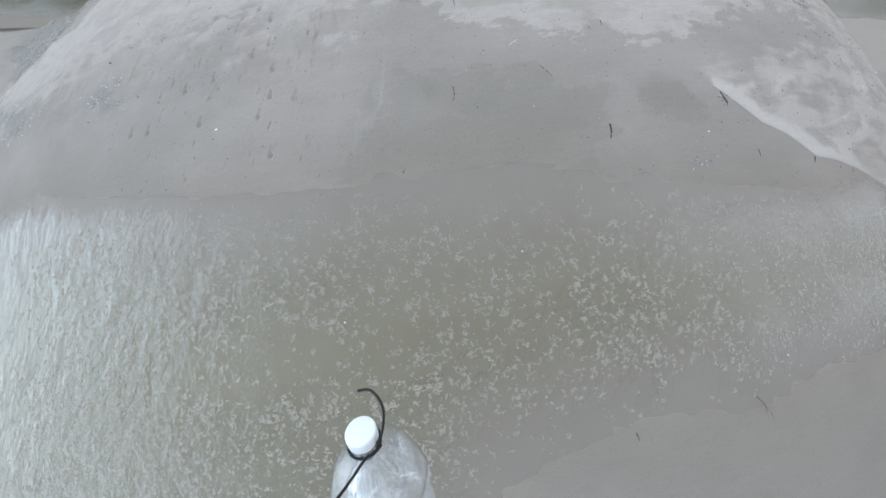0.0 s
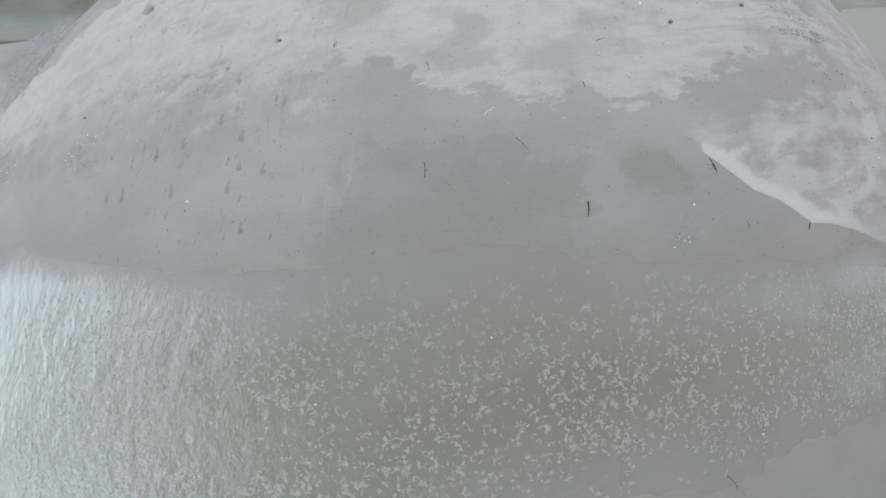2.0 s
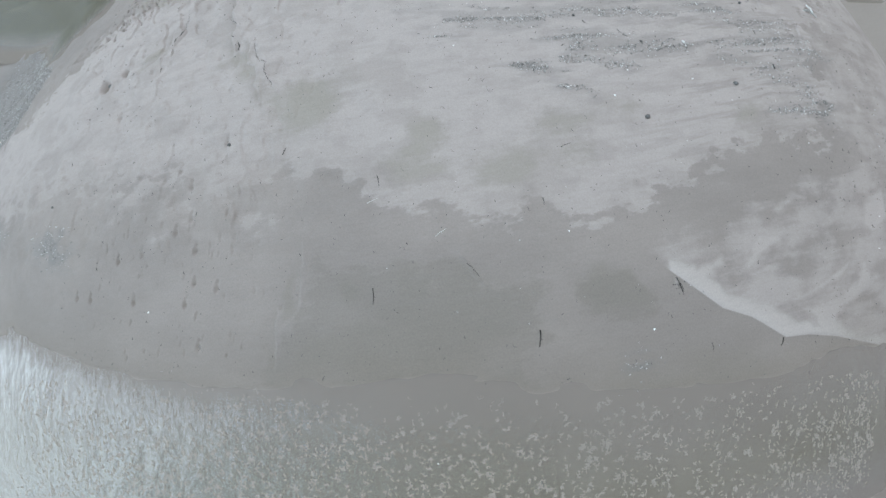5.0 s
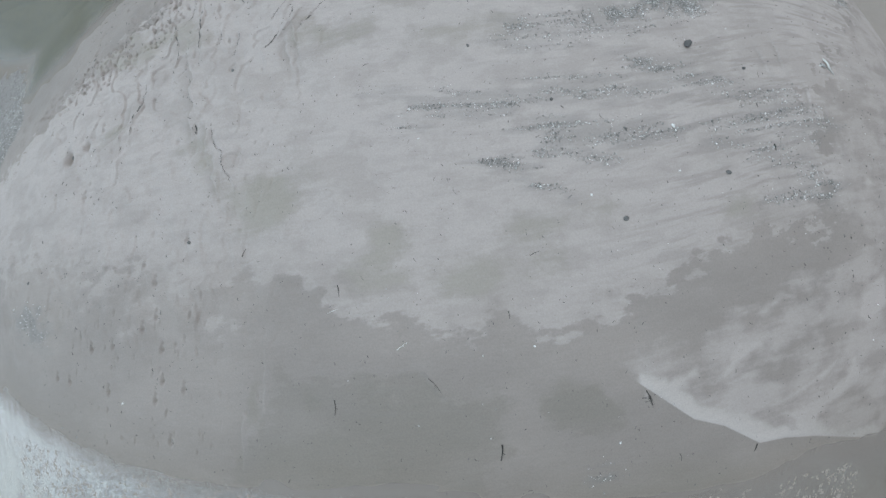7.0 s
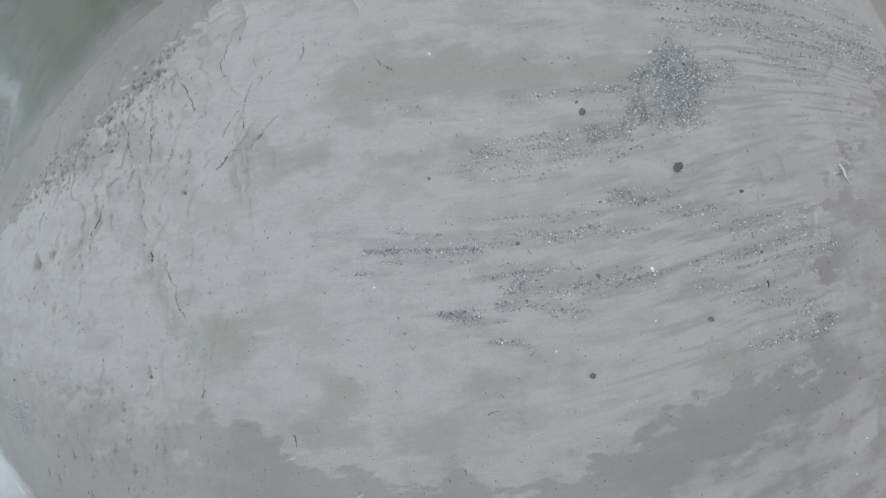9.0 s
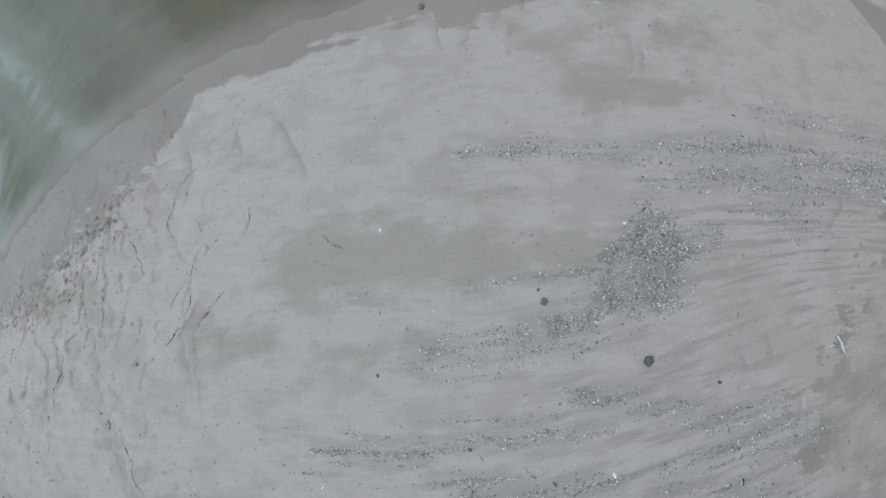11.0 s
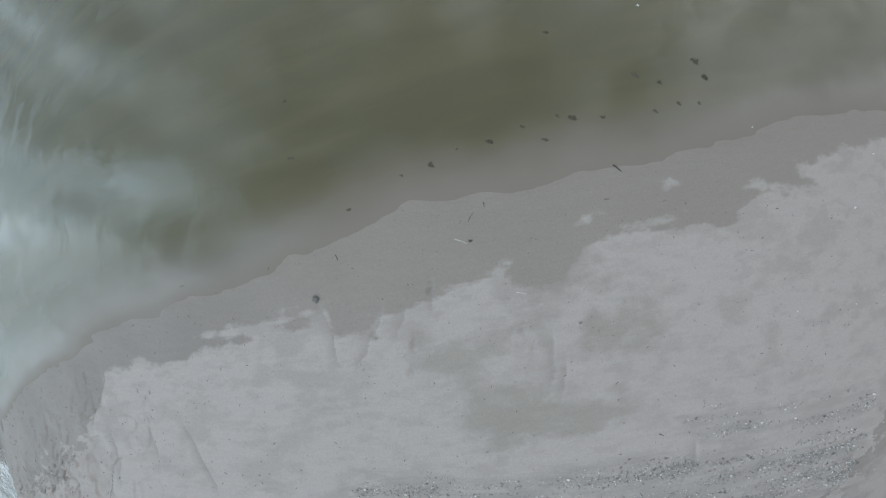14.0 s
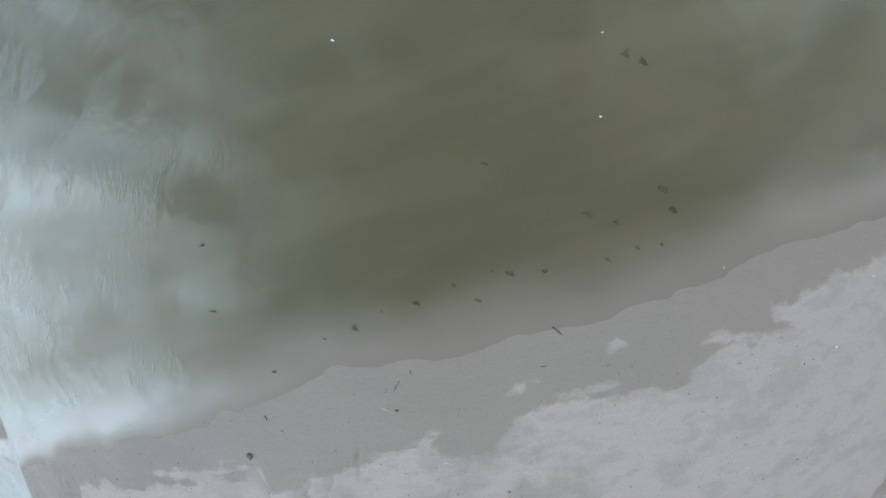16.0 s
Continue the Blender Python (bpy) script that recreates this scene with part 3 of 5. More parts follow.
def span(n, l, value, lo, hi, out_lo=0.0, out_hi=1.0, smooth=True):
    m = n.new("ShaderNodeMapRange")
    m.interpolation_type = "SMOOTHSTEP" if smooth else "LINEAR"
    for key, v in (("From Min", lo), ("From Max", hi), ("To Min", out_lo), ("To Max", out_hi)):
        m.inputs[key].default_value = v
    l.new(value, m.inputs["Value"])
    return m.outputs["Result"]


def blend(n, l, fac, a, b, kind="MIX"):
    m = n.new("ShaderNodeMix")
    m.data_type, m.blend_type = "RGBA", kind
    for key, v in ((0, fac), (6, a), (7, b)):
        if isinstance(v, (int, float)):
            m.inputs[key].default_value = v
        elif isinstance(v, tuple):
            m.inputs[key].default_value = (*v, 1)
        else:
            l.new(v, m.inputs[key])
    return m.outputs[2]


def attribute(n, name):
    a = n.new("ShaderNodeAttribute")
    a.attribute_name = name
    return a.outputs["Fac"]


def stretched(n, l, vec, sx, sy, turn=0.0):
    r, m = n.new("ShaderNodeMapping"), n.new("ShaderNodeMapping")
    r.inputs["Rotation"].default_value = (0, 0, radians(turn))
    m.inputs["Scale"].default_value = (sx, sy, 1.0)
    l.new(vec, r.inputs["Vector"])
    l.new(r.outputs["Vector"], m.inputs["Vector"])
    return m.outputs["Vector"]


def sheen(n, l, low, normal=None, gain=0.48):
    """Gloss that grows towards grazing angles."""
    face = n.new("ShaderNodeLayerWeight")
    face.inputs["Blend"].default_value = 0.5
    if normal:
        l.new(normal, face.inputs["Normal"])
    steep = math_node(n, l, "POWER", face.outputs["Facing"], 2.0)
    return math_node(n, l, "ADD", math_node(n, l, "MULTIPLY", steep, gain), low, True)


def sand_material():
    m, n, l, bsdf = material("sand")
    place = n.new("ShaderNodeTexCoord").outputs["Object"]
    dark = attribute(n, "dark")
    depth, stony = attribute(n, "depth"), attribute(n, "stony")
    streak = noise_node(n, l, stretched(n, l, place, 0.6, 2.6, -12), 2.1, 6.0, 0.62)
    patch = noise_node(n, l, place, 2.4, 8.0, 0.62)
    fine = noise_node(n, l, place, 60.0, 4.0, 0.6)
    broad = noise_node(n, l, stretched(n, l, place, 0.8, 1.4), 0.8, 3.0)
    # pale crust with ragged edges over damp sand
    def off(value, by):
        return math_node(n, l, "MULTIPLY", math_node(n, l, "SUBTRACT", value, 0.5), by)
    mottle = noise_node(n, l, stretched(n, l, place, 0.75, 1.5, -10), 4.6, 5.0, 0.58)
    ragged = math_node(n, l, "ADD", math_node(n, l, "ADD", off(patch, 0.42), off(streak, 0.34)), off(mottle, 0.62))
    edge = math_node(n, l, "ADD", attribute(n, "dry"), math_node(n, l, "MULTIPLY", ragged, attribute(n, "frayed")))
    crust = span(n, l, edge, -0.015, 0.055)
    # the crust thins out gradually in the south-west, and the damp sand is siltier in the north
    spot = n.new("ShaderNodeSeparateXYZ")
    l.new(place, spot.inputs[0])
    gentle = math_node(n, l, "MULTIPLY", span(n, l, spot.outputs["X"], -3.4, -1.3, 0.8, 0.3), span(n, l, spot.outputs["Y"], -1.3, -0.5, 1.0, 0.0))
    veil = span(n, l, math_node(n, l, "ADD", edge, off(mottle, 0.5)), -0.5, 0.6, 0.05, 0.85)
    crust = math_node(n, l, "ADD", crust, math_node(n, l, "MULTIPLY", math_node(n, l, "SUBTRACT", veil, crust), gentle))
    bands = math_node(n, l, "ADD", attribute(n, "bands"), math_node(n, l, "MULTIPLY", ragged, 0.3))
    bands = span(n, l, bands, -0.05, 0.07, 0.0, 0.95)
    brink = math_node(n, l, "MULTIPLY", span(n, l, attribute(n, "lip"), -0.004, 0.012), span(n, l, math_node(n, l, "ADD", attribute(n, "lip"), off(patch, 0.4)), 0.08, 0.22, 1.0, 0.0))
    brink = math_node(n, l, "MULTIPLY", brink, span(n, l, attribute(n, "wedge"), -0.02, 0.05))
    bands = math_node(n, l, "MAXIMUM", math_node(n, l, "MULTIPLY", bands, span(n, l, attribute(n, "brow"), -0.004, 0.012)), brink)
    # stray crust; in the far east its paleness also paints sky sheen
    stray = math_node(n, l, "ADD", attribute(n, "wedge"), math_node(n, l, "ADD", off(streak, 1.6), off(patch, 1.5)))
    stray = math_node(n, l, "MULTIPLY", span(n, l, stray, -0.2, 0.36, 0.0, 0.72), span(n, l, attribute(n, "lip"), -0.01, 0.02))
    rim = math_node(n, l, "MULTIPLY", bands, span(n, l, attribute(n, "lip"), 0.0, 0.3, 1.0, 0.0))
    hollow = math_node(n, l, "ADD", attribute(n, "hollow"), math_node(n, l, "ADD", off(patch, 0.9), off(streak, 0.7)))
    dim = span(n, l, hollow, -0.10, 0.18, 0.0, 0.7)
    soft = noise_node(n, l, stretched(n, l, place, 0.9, 1.5, -8), 1.9, 5.0, 0.55)
    parts, lay = n.new("ShaderNodeSeparateXYZ"), n.new("ShaderNodeCombineXYZ")
    l.new(place, parts.inputs[0])
    l.new(math_node(n, l, "MULTIPLY", parts.outputs["X"], 0.36), lay.inputs["X"])
    l.new(math_node(n, l, "MULTIPLY", attribute(n, "across"), 2.6), lay.inputs["Y"])
    fan = noise_node(n, l, lay.outputs[0], 3.2, 6.0, 0.62)
    thin = math_node(n, l, "MULTIPLY", span(n, l, fan, 0.46, 0.60, 0.0, 0.62), attribute(n, "east"))
    thin = math_node(n, l, "MAXIMUM", thin, span(n, l, soft, 0.48, 0.62, 0.0, 0.36))
    thin = math_node(n, l, "MAXIMUM", thin, span(n, l, mottle, 0.51, 0.64, 0.0, 0.26))
    crust = math_node(n, l, "MULTIPLY", crust, math_node(n, l, "SUBTRACT", 1.0, dim))
    crust = math_node(n, l, "MULTIPLY", crust, math_node(n, l, "SUBTRACT", 1.0, thin))
    crust = math_node(n, l, "MULTIPLY", crust, span(n, l, attribute(n, "foot"), 0.05, 1.0, 1.0, 0.3))
    crust = math_node(n, l, "MAXIMUM", crust, math_node(n, l, "MAXIMUM", bands, stray))
    damp = blend(n, l, span(n, l, broad, 0.35, 0.65), (0.318, 0.275, 0.246), (0.280, 0.243, 0.218))
    damp = blend(n, l, span(n, l, spot.outputs["Y"], 3.3, 4.5, 0.0, 0.8), damp, (0.306, 0.266, 0.230))
    shade = math_node(n, l, "ADD", dark, math_node(n, l, "MULTIPLY", math_node(n, l, "SUBTRACT", patch, 0.5), 1.0))
    damp = blend(n, l, span(n, l, shade, -0.25, 0.6, 0.0, 0.5), damp, (0.240, 0.213, 0.180))
    soak = math_node(n, l, "ADD", attribute(n, "seep"), math_node(n, l, "ADD", off(patch, 0.9), off(streak, 0.6)))
    damp = blend(n, l, span(n, l, soak, -0.05, 0.07, 0.0, 0.46), damp, (0.222, 0.197, 0.170))
    colour = blend(n, l, crust, blend(n, l, math_node(n, l, "MULTIPLY", dim, span(n, l, edge, 0.1, 0.5)), damp, (0.316, 0.286, 0.236)), (0.440, 0.386, 0.356))
    colour = blend(n, l, math_node(n, l, "MULTIPLY", rim, 0.5), colour, (0.51, 0.462, 0.425))
    colour = blend(n, l, span(n, l, math_node(n, l, "ADD", attribute(n, "drift"), off(fan, 2.4)), 0.12, 0.8, 0.0, 0.38), colour, (0.275, 0.251, 0.230))
    colour = blend(n, l, span(n, l, stony, 0.15, 1.0, 0.0, 0.72), colour, (0.245, 0.228, 0.213))
    # silt and algae on the bed, thicker where the water is deep
    bed = blend(n, l, span(n, l, depth, -0.032, 0.05), colour, (0.246, 0.205, 0.160))
    flow = noise_node(n, l, stretched(n, l, place, 0.28, 1.6, -17), 1.5, 4.0, 0.55)
    murk = blend(n, l, span(n, l, flow, 0.36, 0.64), (0.137, 0.119, 0.067), (0.119, 0.105, 0.059))
    margin = math_node(n, l, "MULTIPLY", span(n, l, depth, -0.034, 0.0), span(n, l, depth, -0.0006, 0.0006, 0.04, 0.0))
    silt = math_node(n, l, "ADD", depth, math_node(n, l, "MULTIPLY", math_node(n, l, "SUBTRACT", streak, 0.5), 0.016))
    colour = blend(n, l, attribute(n, "river"), bed, blend(n, l, span(n, l, silt, -0.004, 0.034), colour, murk))
    colour = blend(n, l, margin, colour, (0.0, 0.0, 0.0))
    speck = span(n, l, noise_node(n, l, place, 34.0, 2.0, 0.5), 0.70, 0.76, 0.0, 0.25)
    colour = blend(n, l, speck, colour, (0.12, 0.11, 0.10))
    value = n.new("ShaderNodeHueSaturation")
    l.new(colour, value.inputs["Color"])
    strand = noise_node(n, l, stretched(n, l, place, 0.35, 2.4, -9), 9.0, 6.0, 0.65)
    shade_by = math_node(n, l, "MULTIPLY", span(n, l, fine, 0.25, 0.75, 0.91, 1.09, False), span(n, l, strand, 0.3, 0.7, 0.975, 1.025, False))
    l.new(shade_by, value.inputs["Value"])
    l.new(value.outputs["Color"], bsdf.inputs["Base Color"])
    l.new(span(n, l, crust, 0.0, 1.0, 0.72, 0.95, False), bsdf.inputs["Roughness"])
    bsdf.inputs["Specular IOR Level"].default_value = 0.18
    bump = n.new("ShaderNodeBump")
    bump.inputs["Strength"].default_value, bump.inputs["Distance"].default_value = 0.5, 0.014
    relief = math_node(n, l, "ADD", math_node(n, l, "MULTIPLY", fine, 0.35), noise_node(n, l, stretched(n, l, place, 1.0, 2.0, -8), 14.0, 5.0, 0.6))
    l.new(relief, bump.inputs["Height"])
    l.new(bump.outputs["Normal"], bsdf.inputs["Normal"])
    return m


def water_material(name, chop, blur, steep, slim, broad, light, dark, cloudy, full, fret, up, gain, clear_to, least, shallow, calm):
    m, n, l, bsdf = material(name)
    n.remove(bsdf)
    place = n.new("ShaderNodeTexCoord").outputs["Object"]
    wave = noise_node(n, l, stretched(n, l, place, slim, 1.0, 20), broad, 4.0, 0.55)
    slop = noise_node(n, l, stretched(n, l, place, slim * 1.1, 1.0, 28), broad * 2.6, 3.0, 0.55)
    ripple = noise_node(n, l, stretched(n, l, place, 2.2, 1.0, 14), 15.0, 3.0, 0.55)
    gust = span(n, l, noise_node(n, l, place, 1.1, 3.0), 0.45, 0.60, 0.06, 1.0)
    wave = math_node(n, l, "ADD", wave, math_node(n, l, "MULTIPLY", slop, chop))
    # sheltered, smoother water to the east
    lee = n.new("ShaderNodeSeparateXYZ")
    l.new(place, lee.inputs[0])
    wave = math_node(n, l, "MULTIPLY", wave, span(n, l, lee.outputs["X"], -3.2, 0.6, 1.0, calm))
    height = math_node(n, l, "ADD", wave, math_node(n, l, "MULTIPLY", math_node(n, l, "MULTIPLY", ripple, gust), fret))
    bump = n.new("ShaderNodeBump")
    bump.inputs["Strength"].default_value, bump.inputs["Distance"].default_value = 0.3, steep
    l.new(height, bump.inputs["Height"])
    # lies even near the bank, level far out to the west
    level, spot = n.new("ShaderNodeMix"), n.new("ShaderNodeSeparateXYZ")
    level.data_type = "VECTOR"
    l.new(place, spot.inputs[0])
    l.new(span(n, l, spot.outputs["X"], -22.0, -4.0), level.inputs[0])
    level.inputs[4].default_value, level.inputs[5].default_value = (0.0, up[1] * 0.45, 0.99), up
    unit = n.new("ShaderNodeVectorMath")
    unit.operation = "NORMALIZE"
    l.new(level.outputs[1], unit.inputs[0])
    l.new(unit.outputs[0], bump.inputs["Normal"])
    clear, gloss, mix = n.new("ShaderNodeBsdfTransparent"), n.new("ShaderNodeBsdfGlossy"), n.new("ShaderNodeMixShader")
    clear.inputs["Color"].default_value = (0.99, 0.985, 0.975, 1)
    gloss.inputs["Roughness"].default_value = blur
    # suspended silt, thicker with depth
    silt, muddy = n.new("ShaderNodeBsdfDiffuse"), n.new("ShaderNodeMixShader")
    flow = noise_node(n, l, stretched(n, l, place, 0.28, 1.6, -17), 1.5, 4.0, 0.55)
    l.new(blend(n, l, span(n, l, attribute(n, "depth"), 0.0, full * clear_to), shallow, blend(n, l, span(n, l, flow, 0.36, 0.64), light, dark)), silt.inputs["Color"])
    l.new(span(n, l, attribute(n, "depth"), 0.0, full, least, cloudy), muddy.inputs[0])
    l.new(clear.outputs[0], muddy.inputs[1])
    l.new(silt.outputs[0], muddy.inputs[2])
    l.new(bump.outputs["Normal"], gloss.inputs["Normal"])
    film = span(n, l, attribute(n, "depth"), -0.001, 0.014, 0.25, 1.0)
    l.new(math_node(n, l, "MULTIPLY", sheen(n, l, 0.012, bump.outputs["Normal"], gain), film), mix.inputs[0])
    l.new(muddy.outputs[0], mix.inputs[1])
    l.new(gloss.outputs[0], mix.inputs[2])
    l.new(mix.outputs[0], n["Material Output"].inputs["Surface"])
    return m


def varied(name, low, high, rough=0.8, island=True, scale=40.0, bump_by=0.3, spec=0.3, grainy=0.28):
    """Two colours by piece, with grain on top."""
    m, n, l, bsdf = material(name)
    place = n.new("ShaderNodeTexCoord").outputs["Object"]
    pick = n.new("ShaderNodeNewGeometry").outputs["Random Per Island"] if island else n.new("ShaderNodeObjectInfo").outputs["Random"]
    base = blend(n, l, pick, low, high)
    fine = noise_node(n, l, place, scale, 4.0, 0.6)
    value = n.new("ShaderNodeHueSaturation")
    l.new(base, value.inputs["Color"])
    l.new(span(n, l, fine, 0.25, 0.75, 1 - grainy, 1 + grainy, False), value.inputs["Value"])
    l.new(value.outputs["Color"], bsdf.inputs["Base Color"])
    bsdf.inputs["Roughness"].default_value, bsdf.inputs["Specular IOR Level"].default_value = rough, spec
    bump = n.new("ShaderNodeBump")
    bump.inputs["Strength"].default_value, bump.inputs["Distance"].default_value = bump_by, 0.01
    l.new(fine, bump.inputs["Height"])
    l.new(bump.outputs["Normal"], bsdf.inputs["Normal"])
    return m


def pebble_material():
    m, n, l, bsdf = material("pebble")
    pick = n.new("ShaderNodeNewGeometry").outputs["Random Per Island"]
    ramp = n.new("ShaderNodeValToRGB")
    stops = [(0.0, (0.15, 0.142, 0.132)), (0.22, (0.25, 0.235, 0.22)), (0.5, (0.335, 0.313, 0.29)), (0.72, (0.425, 0.40, 0.375)), (0.84, (0.56, 0.535, 0.51)), (0.95, (0.84, 0.81, 0.78))]
    ramp.color_ramp.elements[0].position, ramp.color_ramp.elements[0].color = stops[0][0], (*stops[0][1], 1)
    ramp.color_ramp.elements[1].position, ramp.color_ramp.elements[1].color = stops[-1][0], (*stops[-1][1], 1)
    for at, c in stops[1:-1]:
        ramp.color_ramp.elements.new(at).color = (*c, 1)
    l.new(pick, ramp.inputs["Fac"])
    l.new(ramp.outputs["Color"], bsdf.inputs["Base Color"])
    bsdf.inputs["Roughness"].default_value, bsdf.inputs["Specular IOR Level"].default_value = 0.75, 0.25
    return m


def clear_plastic():
    m, n, l, bsdf = material("clear_plastic")
    n.remove(bsdf)
    clear, gloss, mix = n.new("ShaderNodeBsdfTransparent"), n.new("ShaderNodeBsdfGlossy"), n.new("ShaderNodeMixShader")
    painted_glints, blur = n.new("ShaderNodeBsdfDiffuse"), n.new("ShaderNodeMixShader")
    clear.inputs["Color"].default_value = (0.95, 0.96, 0.97, 1)
    painted_glints.inputs["Color"].default_value = (0.86, 0.875, 0.89, 1)
    gloss.inputs["Roughness"].default_value = 0.045
    own = n.new("ShaderNodeTexCoord").outputs["Object"]
    tall = n.new("ShaderNodeMapping")
    tall.inputs["Scale"].default_value = (1.0, 1.0, 0.16)
    l.new(own, tall.inputs["Vector"])
    # whitish streaks along the bottle: highlights painted as diffuse colour
    l.new(span(n, l, noise_node(n, l, tall.outputs["Vector"], 16.0, 1.0, 0.4), 0.35, 0.7, 0.05, 0.32), blur.inputs[0])
    l.new(clear.outputs[0], blur.inputs[1])
    l.new(painted_glints.outputs[0], blur.inputs[2])
    l.new(sheen(n, l, 0.22, None, 0.85), mix.inputs[0])
    l.new(blur.outputs[0], mix.inputs[1])
    l.new(gloss.outputs[0], mix.inputs[2])
    l.new(mix.outputs[0], n["Material Output"].inputs["Surface"])
    return m


SAND, PEBBLE = sand_material(), pebble_material()
POOL_WATER, RIVER_WATER = water_material("pool_water", 0.6, 0.07, 0.11, 1.5, 2.0, (0.276, 0.244, 0.176), (0.258, 0.228, 0.164), 0.62, 0.055, 0.3, (-0.04, -0.33, 0.94), 0.88, 0.8, 0.55, (0.338, 0.293, 0.260), 0.22), water_material("river_water", 0.12, 0.10, 0.008, 1.3, 3.0, (0.137, 0.120, 0.067), (0.119, 0.106, 0.060), 0.93, 0.08, 1.7, (0.0, 0.32, 0.95), 0.60, 0.5, 0.8, (0.280, 0.239, 0.202), 1.0)
FOAM = varied("foam", (0.305, 0.267, 0.228), (0.340, 0.300, 0.258), 0.55, scale=90.0, spec=0.4)
WOOD = varied("weathered_wood", (0.035, 0.032, 0.03), (0.09, 0.08, 0.07), 0.9, island=False, scale=120.0)
PALE_WOOD = varied("bleached_wood", (0.62, 0.61, 0.58), (0.75, 0.74, 0.70), 0.8, island=False, scale=120.0)
STONE = varied("dark_stone", (0.105, 0.101, 0.098), (0.18, 0.172, 0.163), 0.8, island=False, scale=60.0)
SHELL = varied("shell", (0.72, 0.71, 0.68), (0.85, 0.84, 0.82), 0.55, island=False, scale=150.0)
LITTER = varied("sodden_leaves", (0.075, 0.067, 0.045), (0.105, 0.094, 0.064), 0.9, island=False, scale=60.0)
CRUMB = varied("bark_crumbs", (0.06, 0.055, 0.05), (0.16, 0.15, 0.14), 0.9, scale=80.0)
# near-black colour that stands for the shade inside the cracks
CLEFT_SHADE = varied("cleft_shade", (0.07, 0.065, 0.06), (0.13, 0.12, 0.112), 0.95, scale=70.0)
PLASTIC = clear_plastic()
CAP = varied("white_plastic", (0.80, 0.83, 0.86), (0.84, 0.86, 0.88), 0.4, island=False, scale=30.0, bump_by=0.0, grainy=0.03)
CORD = varied("black_cord", (0.018, 0.018, 0.02), (0.03, 0.03, 0.032), 0.85, island=False, scale=300.0)


def mesh_object(name, verts, faces, mat, smooth=True):
    me = bpy.data.meshes.new(name)
    me.from_pydata(verts, [], faces)
    me.materials.append(mat)
    me.polygons.foreach_set("use_smooth", [smooth] * len(me.polygons))
    me.update()
    return new(name, me)


def part(name, bm, mat, parent, label="", smooth=True):
    me = bpy.data.meshes.new(name)
    bm.to_mesh(me)
    bm.free()
    me.materials.append(mat)
    me.polygons.foreach_set("use_smooth", [smooth] * len(me.polygons))
    ob = new(name, me)
    if parent:
        ob.parent = parent
    return tagged(ob, label)


# ---- ground: one sheet to the horizon ----
def lines(knots):
    """Grid lines from (start, step) knots; the last knot ends them."""
    out = []
    for (a, step), (b, _) in zip(knots, knots[1:]):
        count = max(1, round((b - a) / step))
        out += [a + (b - a) * k / count for k in range(count)]
    return np.array(out + [knots[-1][0]])


def grid(xs, ys, height, name, mat, keep=None):
    gx, gy = np.meshgrid(xs, ys)
    px, py = gx.ravel(), gy.ravel()
    pz = height(px, py)
    w, h = len(xs), len(ys)
    i = (np.arange(h - 1)[:, None] * w + np.arange(w - 1)[None]).ravel()
    quads = np.stack([i, i + 1, i + w + 1, i + w], 1)
    if keep is not None:
        ok = keep(px, py, pz)
        quads = quads[ok[quads].any(1)]
        used, quads = np.unique(quads, return_inverse=True)
        quads = quads.reshape(-1, 4)
        px, py, pz = px[used], py[used], pz[used]
    me = bpy.data.meshes.new(name)
    me.vertices.add(len(px))
    me.vertices.foreach_set("co", np.stack([px, py, pz], 1).ravel())
    me.loops.add(quads.size)
    me.loops.foreach_set("vertex_index", quads.ravel().astype(np.int32))
    me.polygons.add(len(quads))
    me.polygons.foreach_set("loop_start", np.arange(0, quads.size, 4, dtype=np.int32))
    me.polygons.foreach_set("use_smooth", np.ones(len(quads), bool))
    me.update()
    me.validate()
    me.materials.append(mat)
    return new(name, me), px, py


